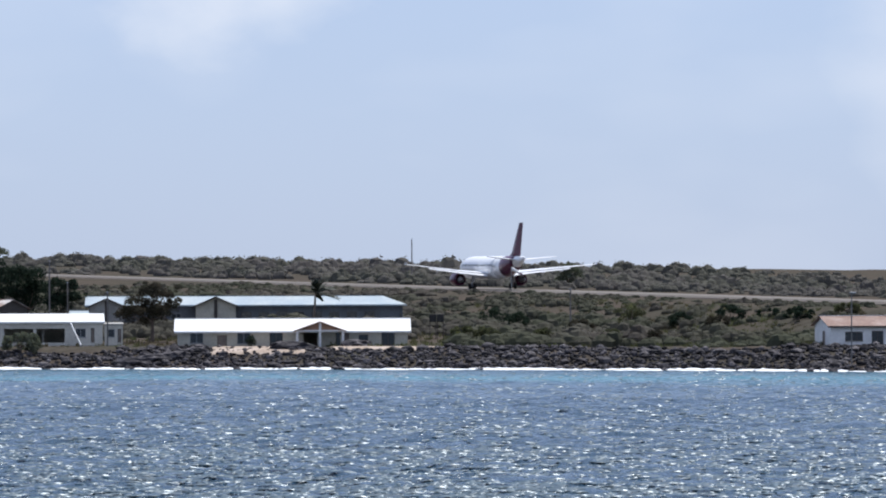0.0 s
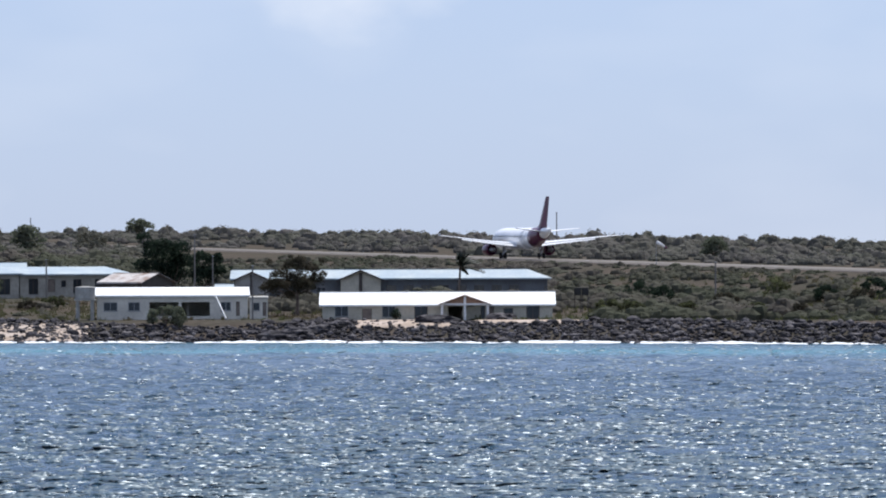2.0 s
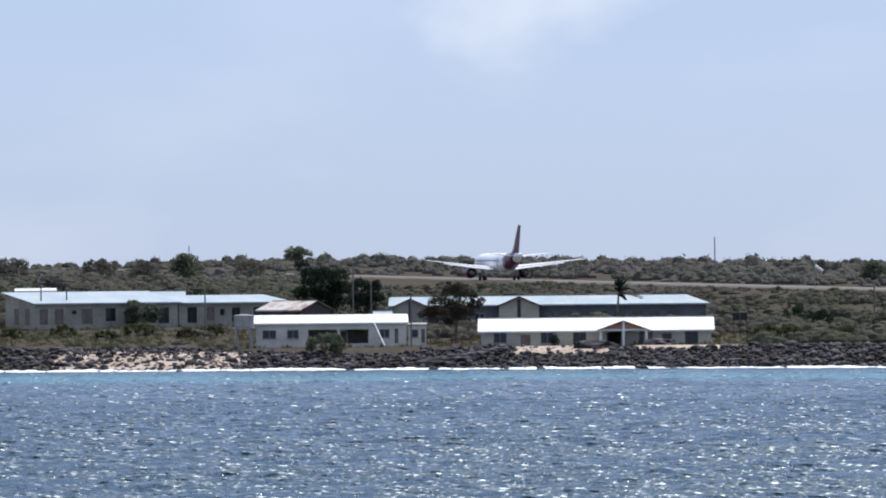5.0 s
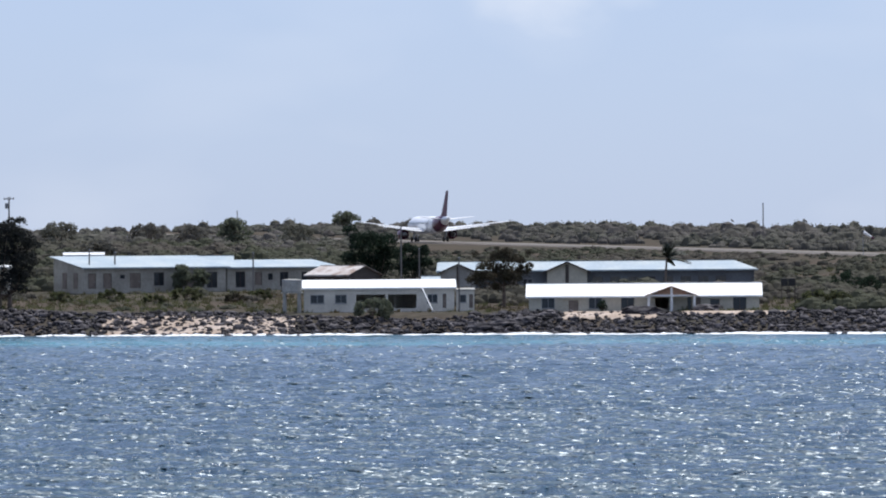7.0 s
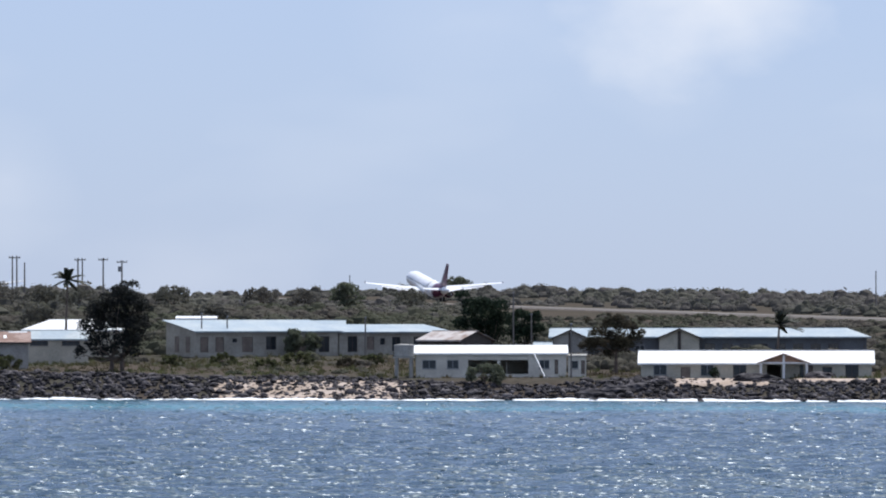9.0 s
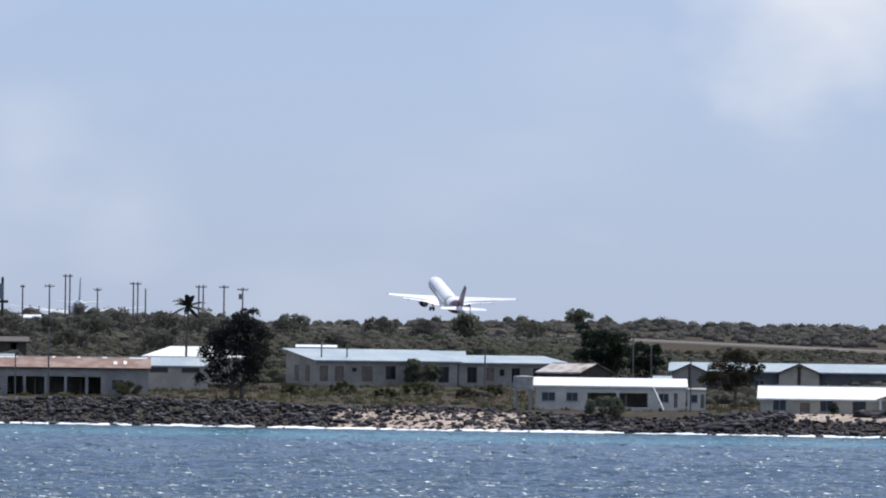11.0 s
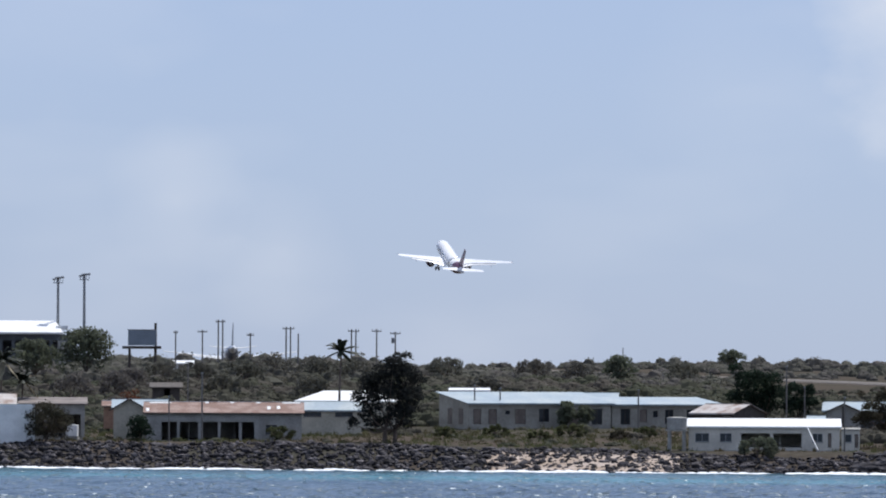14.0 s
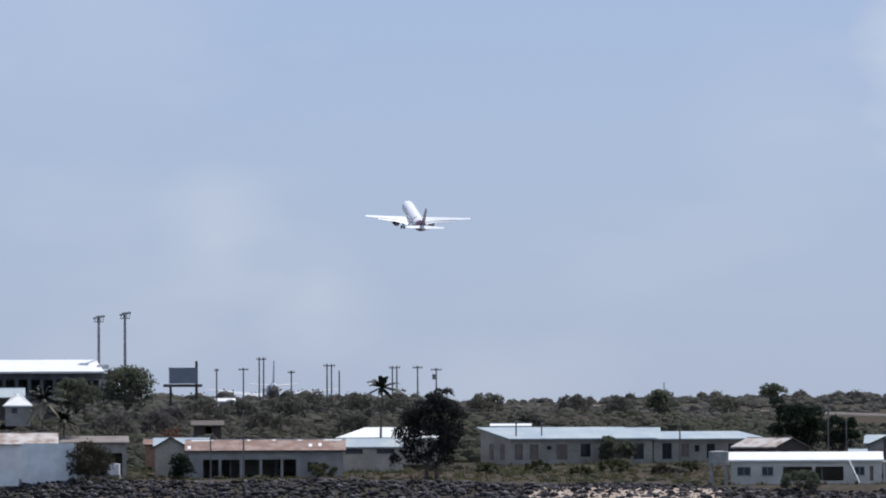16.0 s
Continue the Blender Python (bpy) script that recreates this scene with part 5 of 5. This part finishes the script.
def light_tower(b, d, top, zg):
    x, y = at(b, d)
    p = empty("floodlight_tower", pose(x, y, zg), "tall grey floodlight tower by the terminal", "light tower", "floodlight towers")
    h = top - zg
    part("shaft", tubed((0, 0, -0.5), (0, 0, h), 0.42, 0.28, 10), M_METAL, p)
    part("platform", boxed(-1.1, 1.1, -0.5, 0.5, h - 1.6, h - 1.4), M_METAL, p)
    for i, (dx, dz) in enumerate(((-0.9, -0.4), (0.5, 0.0), (1.2, 0.1), (-0.3, -0.1))):
        lamp = part("floodlight", boxed(dx - 0.35, dx + 0.35, -0.6, -0.1, h + dz - 0.5, h + dz, bevel=0.08), M_METAL, p)
        part("bracket", boxed(dx - 0.06, dx + 0.06, -0.25, -0.1, h - 1.4, h + dz - 0.5), M_METAL, lamp)


light_tower(-176.2, 1500, 38.0, 14.0)
light_tower(-180.4, 1500, 37.2, 14.0)


def billboard():
    x, y = at(-166.9, 1250)
    zg = float(land(x, y))
    p = empty("billboard", pose(x, y, 0, 0, 0, 6), "grey billboard seen from behind on dark posts", "billboard")
    part("panel", boxed(-2.8, 2.8, -0.15, 0.15, 19.3, 22.3), mat("blue_grey_panel", (0.24, 0.28, 0.32), 0.6, 0.12, 0.4), p)
    part("catwalk", boxed(-3.9, 3.9, -0.9, -0.2, 18.6, 19.15), M_DARK, p)
    part("frame", boxed(-2.95, 2.95, -0.2, -0.155, 22.3, 22.5), M_METAL, p)
    for x0, top in ((-2.5, 19.0), (2.7, 23.8)):
        part("post", tubed((x0, 0.3, zg - 0.5), (x0, 0.3, top), 0.32, 0.25, 10), M_DARK, p)


billboard()


def water_tank():
    x, y = at(-80.9, 855)
    p = empty("water_tank", pose(x, y, 3.0), "grey water tank on a column beside the bungalow", "water tank")
    bm = bmesh.new()
    n = 20
    loft(bm, [[(r * math.cos(i * math.tau / n), r * math.sin(i * math.tau / n), z) for i in range(n)] for z, r in ((2.75, 1.3), (2.85, 1.38), (4.3, 1.38), (4.4, 1.3), (4.5, 0.4))])
    part("tank", bm, M_CONC, p)
    part("rim", tubed((0, 0, 4.2), (0, 0, 4.32), 1.42, 1.42, 20), M_METAL, p)
    part("platform", boxed(-1.45, 1.45, -1.45, 1.45, 2.55, 2.745), M_CONC, p)
    for dx in (-1.0, 1.0):
        for dy in (-1.0, 1.0):
            part("column", boxed(dx - 0.18, dx + 0.18, dy - 0.18, dy + 0.18, -0.8, 2.55), M_CONC, p)


water_tank()


def leaning_beam():
    x, y = at(-60.0, 853)
    p = empty("leaning_beam", pose(x, y, 3.0), "white beam leaning against the bungalow's roof edge", "beam")
    part("beam", tubed((1.6, -1.2, -0.1), (-0.1, 2.4, 3.1), 0.09, 0.09, 6), M_WHITE, p)
    part("foot_block", boxed(1.35, 1.85, -1.5, -0.95, -0.3, 0.1, bevel=0.03), M_CONC, p)


leaning_beam()


def dark_boxes():
    for b in (-1.75, -0.55):
        x, y = at(b, 868)
        zg = float(land(x, y))
        p = empty("elevated_tank", pose(x, y, zg), "dark square tank on a stand above the scrub", "tank", "dark tanks on stands")
        part("tank", boxed(-0.5, 0.5, -0.5, 0.5, 5.95 - zg, 7.05 - zg, bevel=0.06), M_TYRE, p)
        for dx in (-0.4, 0.4):
            part("leg", boxed(dx - 0.06, dx + 0.06, -0.06, 0.06, -0.4, 5.95 - zg), M_DARK, p)


dark_boxes()


def low_wall(b0, b1, d, z0, z1, label, m=M_CONC, name="low_wall"):
    p, q = Vector(at(b0, d)), Vector(at(b1, d))
    w = empty(name, pose(p.x, p.y, z0, 0, 0, math.degrees(math.atan2(q.y - p.y, q.x - p.x))), label, "wall")
    length = (q - p).length
    part("wall_body", boxed(0, length, 0, 0.22, -0.6, z1 - z0), m, w)
    part("coping", boxed(-0.04, length + 0.04, -0.05, 0.27, z1 - z0, z1 - z0 + 0.08), m, w)
    for x in np.arange(0.0, length, 2.4):
        part("pier", boxed(x, x + 0.25, -0.12, -0.003, -0.6, z1 - z0 - 0.003), m, w)


low_wall(-192.8, -184.0, 877, 3.4, 8.7, "tall white painted yard wall by the shore", M_WHITE, "yard_wall")
low_wall(-205.0, -193.2, 876, 3.4, 5.0, "low white yard wall by the shore", M_WHITE, "yard_wall")


def terminal():
    x, y = at(-190.5, 1500)
    p = empty("terminal_building", pose(x, y, 15.0, 0, 0, 10), "airport terminal with stepped white roofs", "terminal")
    bm = bmesh.new()
    wall_with(bm, 19, 8.2, [(a, a + 2.2, 3.0, 6.8) for a in np.arange(-28, 16, 3.0)], -9, -8.7, x0=-30)
    box(bm, -30, 19, 8.8, 9, 0, 8.2), box(bm, 18.7, 19, -8.7, 8.8, 0, 8.2), box(bm, -30, -29.7, -8.7, 8.8, 0, 8.2)
    # the shaded band below the roof is put into the wall's colour
    part("wall", bm, M_SHADEWALL, p)
    bm = bmesh.new()
    solid(bm, [(-31, -11, 8.7), (16.5, -11, 8.7), (14.5, 0, 11.6), (-31, 0, 11.6)], 0.4)
    solid(bm, [(-31, 11, 8.7), (-31, 0, 11.6), (14.5, 0, 11.6), (16.5, 11, 8.7)], 0.4)
    part("roof", bm, M_ROOF, p, "white sheet roof")
    for z, x0, x1 in ((9.4, 14.8, 17.6), (6.6, 12, 18.2)):
        part("canopy", boxed(x0, x1, -7, 7, z, z + 0.9), M_ROOF, p, "white canopy")
    bm = bmesh.new()
    box(bm, 15.2, 17.2, -12, -9.2, 0, 6.58)
    part("tower_block", bm, M_CONC, p)


terminal()
house("depot", "dark shed with pale sheet roof before the terminal", -203.0, -192.6, 1150, 13.2, 9.0, 3.2, 4.8, M_DARK, M_ROOFB, [(2.0, 4.0, 0.2, 2.4, D)], over=0.5)
house("white_roof_house", "small house with white hipped roof amid trees", -195.4, -191.4, 1000, 12.3, 5.0, 2.3, 3.9, M_CONC, M_ROOF, [(1.0, 2.0, 0.8, 1.8, W)], roof="hip", over=0.4)
house("thatched_hut", "dark timber hut with weathered roof amid scrub", -165.2, -160.8, 1060, 9.3, 4.0, 1.9, 2.6, M_DARK, M_DARK, [(2.0, 3.0, 0.1, 1.6, "open")], over=0.5)
house("outbuilding", "brick-red outbuilding roofed with rust", -173.0, -166.0, 925, 6.2, 5.0, 2.2, 2.9, M_BRICK, M_RUST, [(2.0, 3.0, 0.1, 1.9, D)], over=0.3)
house("small_shed", "tiny shed with pale grey roof", -59.9, -57.2, 912, 4.9, 3.0, 1.9, 2.5, M_CONC, M_ROOFB, [(0.7, 1.4, 0.1, 1.6, D)], over=0.2)


def mound():
    """A heap of dark rubble before the porch."""
    for b, d, w in ((-24.4, 838.5, 6.0), (-14.0, 841.5, 4.2), (-46.5, 836, 5.6), (-49.5, 835, 5.4), (-43.0, 836.5, 4.4)):
        x, y = at(b, d)
        bm = bmesh.new()
        bmesh.ops.create_icosphere(bm, subdivisions=3, radius=1.0)
        for v in bm.verts:
            k = 1 + 0.3 * noise.noise(v.co * 2.2 + Vector((b, 0, 0))) + 0.2 * noise.noise(v.co * 5)
            v.co = Vector((v.co.x * w * 0.5, v.co.y * 1.4, v.co.z * 0.8)) * k
        o = part("rubble_mound", bm, M_ROCK)
        o.location = (x, y, float(land(x, y)) + 0.15)
        tagged(o, "heap of dark lava rubble by the houses", "rubble heap", "rubble heaps")


mound()


def windsock():
    x, y = at(10.9, 1075)
    zg = float(land(x, y))
    p = empty("windsock", pose(x, y, zg), "white and red windsock on a short pole by the runway", "windsock")
    h = 13.9 - zg
    part("pole", tubed((0, 0, -0.4), (0, 0, h), 0.06, 0.05), M_METAL, p)
    a, b = Vector((0.05, 0, h - 0.2)), Vector((1.9, 0, h - 1.3))
    for i in range(4):
        bm = bmesh.new()
        tube(bm, a.lerp(b, i / 4), a.lerp(b, (i + 1) / 4), 0.34 - 0.05 * i, 0.29 - 0.05 * i, 12, caps=False)
        part("sleeve", bm, M_RED if i == 3 else M_WHITE, p)


windsock()


def cistern():
    x, y = at(-178.0, 886)
    p = empty("cistern", pose(x, y, float(land(x, y))), "white square cistern before the open hut", "cistern")
    part("tank", boxed(-0.8, 0.8, -0.7, 0.7, 0.6, 2.2, bevel=0.06), M_WHITE, p)
    part("lid", boxed(-0.4, 0.4, -0.4, 0.4, 2.2, 2.3, bevel=0.02), M_METAL, p)
    part("stand", boxed(-0.9, 0.9, -0.8, 0.8, -0.4, 0.6), M_CONC, p)


cistern()


# ---- what moves ----
# seconds, metres along the runway, metres across it, height of the wheels, nose-up degrees, degrees of crab into the wind, degrees of bank
FLIGHT = [(0, 0.5, 0.0, 10.08, 0.0, 0.8, 0), (0.5, 19.7, -0.2, 10.23, 0.0, 0.8, 0), (1, 38.3, -0.4, 10.14, 0.0, 0.9, 0), (1.5, 57.2, -0.6, 10.40, 0.0, 0.9, 0), (2, 77.9, -0.8, 10.75, 0.1, 0.9, 0), (2.5, 100.6, -1.0, 10.87, 0.1, 0.9, 0), (3, 122.0, -1.1, 11.04, 0.1, 1, 0), (3.5, 146.1, -1.3, 11.37, 0.1, 1, 0), (4, 170.8, -1.5, 11.63, 0.1, 1, 0), (4.2, 180.9, -1.6, 11.62, 0.1, 1, 0), (6.3, 295.4, -2.7, 12.32, 0.2, 1.2, 0), (6.5, 305.9, -2.8, 12.64, 0.2, 1.2, 0), (7, 339.0, -3.1, 12.80, 0.2, 1.2, 0), (7.5, 367.0, -4.0, 12.88, 0.9, 1.9, 0), (8, 394.1, -4.9, 13.56, 2.8, 2.6, 0), (8.5, 420.6, -6.8, 13.75, 5.3, 3.3, 0), (9, 448.1, -8.8, 14.48, 8.3, 4, 0), (9.5, 475.9, -10.7, 15.42, 11.3, 3.9, 0), (9.7, 484.7, -11.4, 15.72, 12.1, 3.9, 0), (11.8, 608.6, -18.9, 24.93, 16.9, 3.4, 3.3), (12, 624.0, -19.6, 26.36, 17.0, 3.4, 3.6), (12.5, 661.0, -20.0, 29.68, 16.9, 3.3, 3.6), (13, 700.5, -20.4, 34.25, 17.0, 3.2, 3.6), (13.5, 740.8, -20.8, 39.34, 17.2, 2.9, 3.6), (14, 778.7, -21.2, 45.66, 17.3, 2.5, 3.6), (14.5, 820.1, -21.5, 52.57, 17.6, 2.2, 3.6), (15, 856.1, -21.9, 58.87, 17.8, 2.2, 2.9), (15.5, 891.7, -22.3, 66.44, 17.8, 2.2, 2.2), (16, 929.9, -22.7, 73.75, 17.7, 2.2, 1.5)]


def motions():
    walk(plane, [(t, Matrix.Translation((*(RUN0 + RUN * s + ACROSS * n), z)) @ pose(0, 0, 0, 0, 0, math.degrees(HEAD) + c) @ pose(0, 0, 0, p, 0, 0) @ pose(0, 0, 0, 0, k, 0)) for t, s, n, z, p, c, k in FLIGHT])
    # the wings bend up as they take the weight
    for owner, side, w in WINGS:
        if owner == "airliner":
            root = Matrix.Translation((1.6 * side, 0, 2.75))
            walk(w, [(t, root @ pose(0, 0, 0, 0, -side * lift, 0) @ root.inverted()) for t, lift in ((0, 0.0), (4.2, 0.3), (7.5, 1.2), (9.0, 3.4), (10.5, 4.0), (16, 4.0))])
    # the chop drifts slowly towards the shore
    walk(water, [(0.0, pose(0, 0, 0)), (16.0, pose(4.0, 9.0, 0))])
    walk(wavelets, [(0.0, pose(0, 0, 0)), (16.0, pose(5.0, 11.0, 0))])
    # foam lips run in, rise and sink back
    rng = random.Random(7)
    for o in FOAM:
        start, rows = rng.uniform(0, 4), []
        for i in range(17):
            f = math.sin((i + start) * math.tau / 5.5)
            rows.append((i * 1.0, pose(0, 0.5 * f, 0.07 * math.sin((i + start) * math.tau / 5.5 + 0.9) + 0.05)))
        walk(o, rows)


motions()
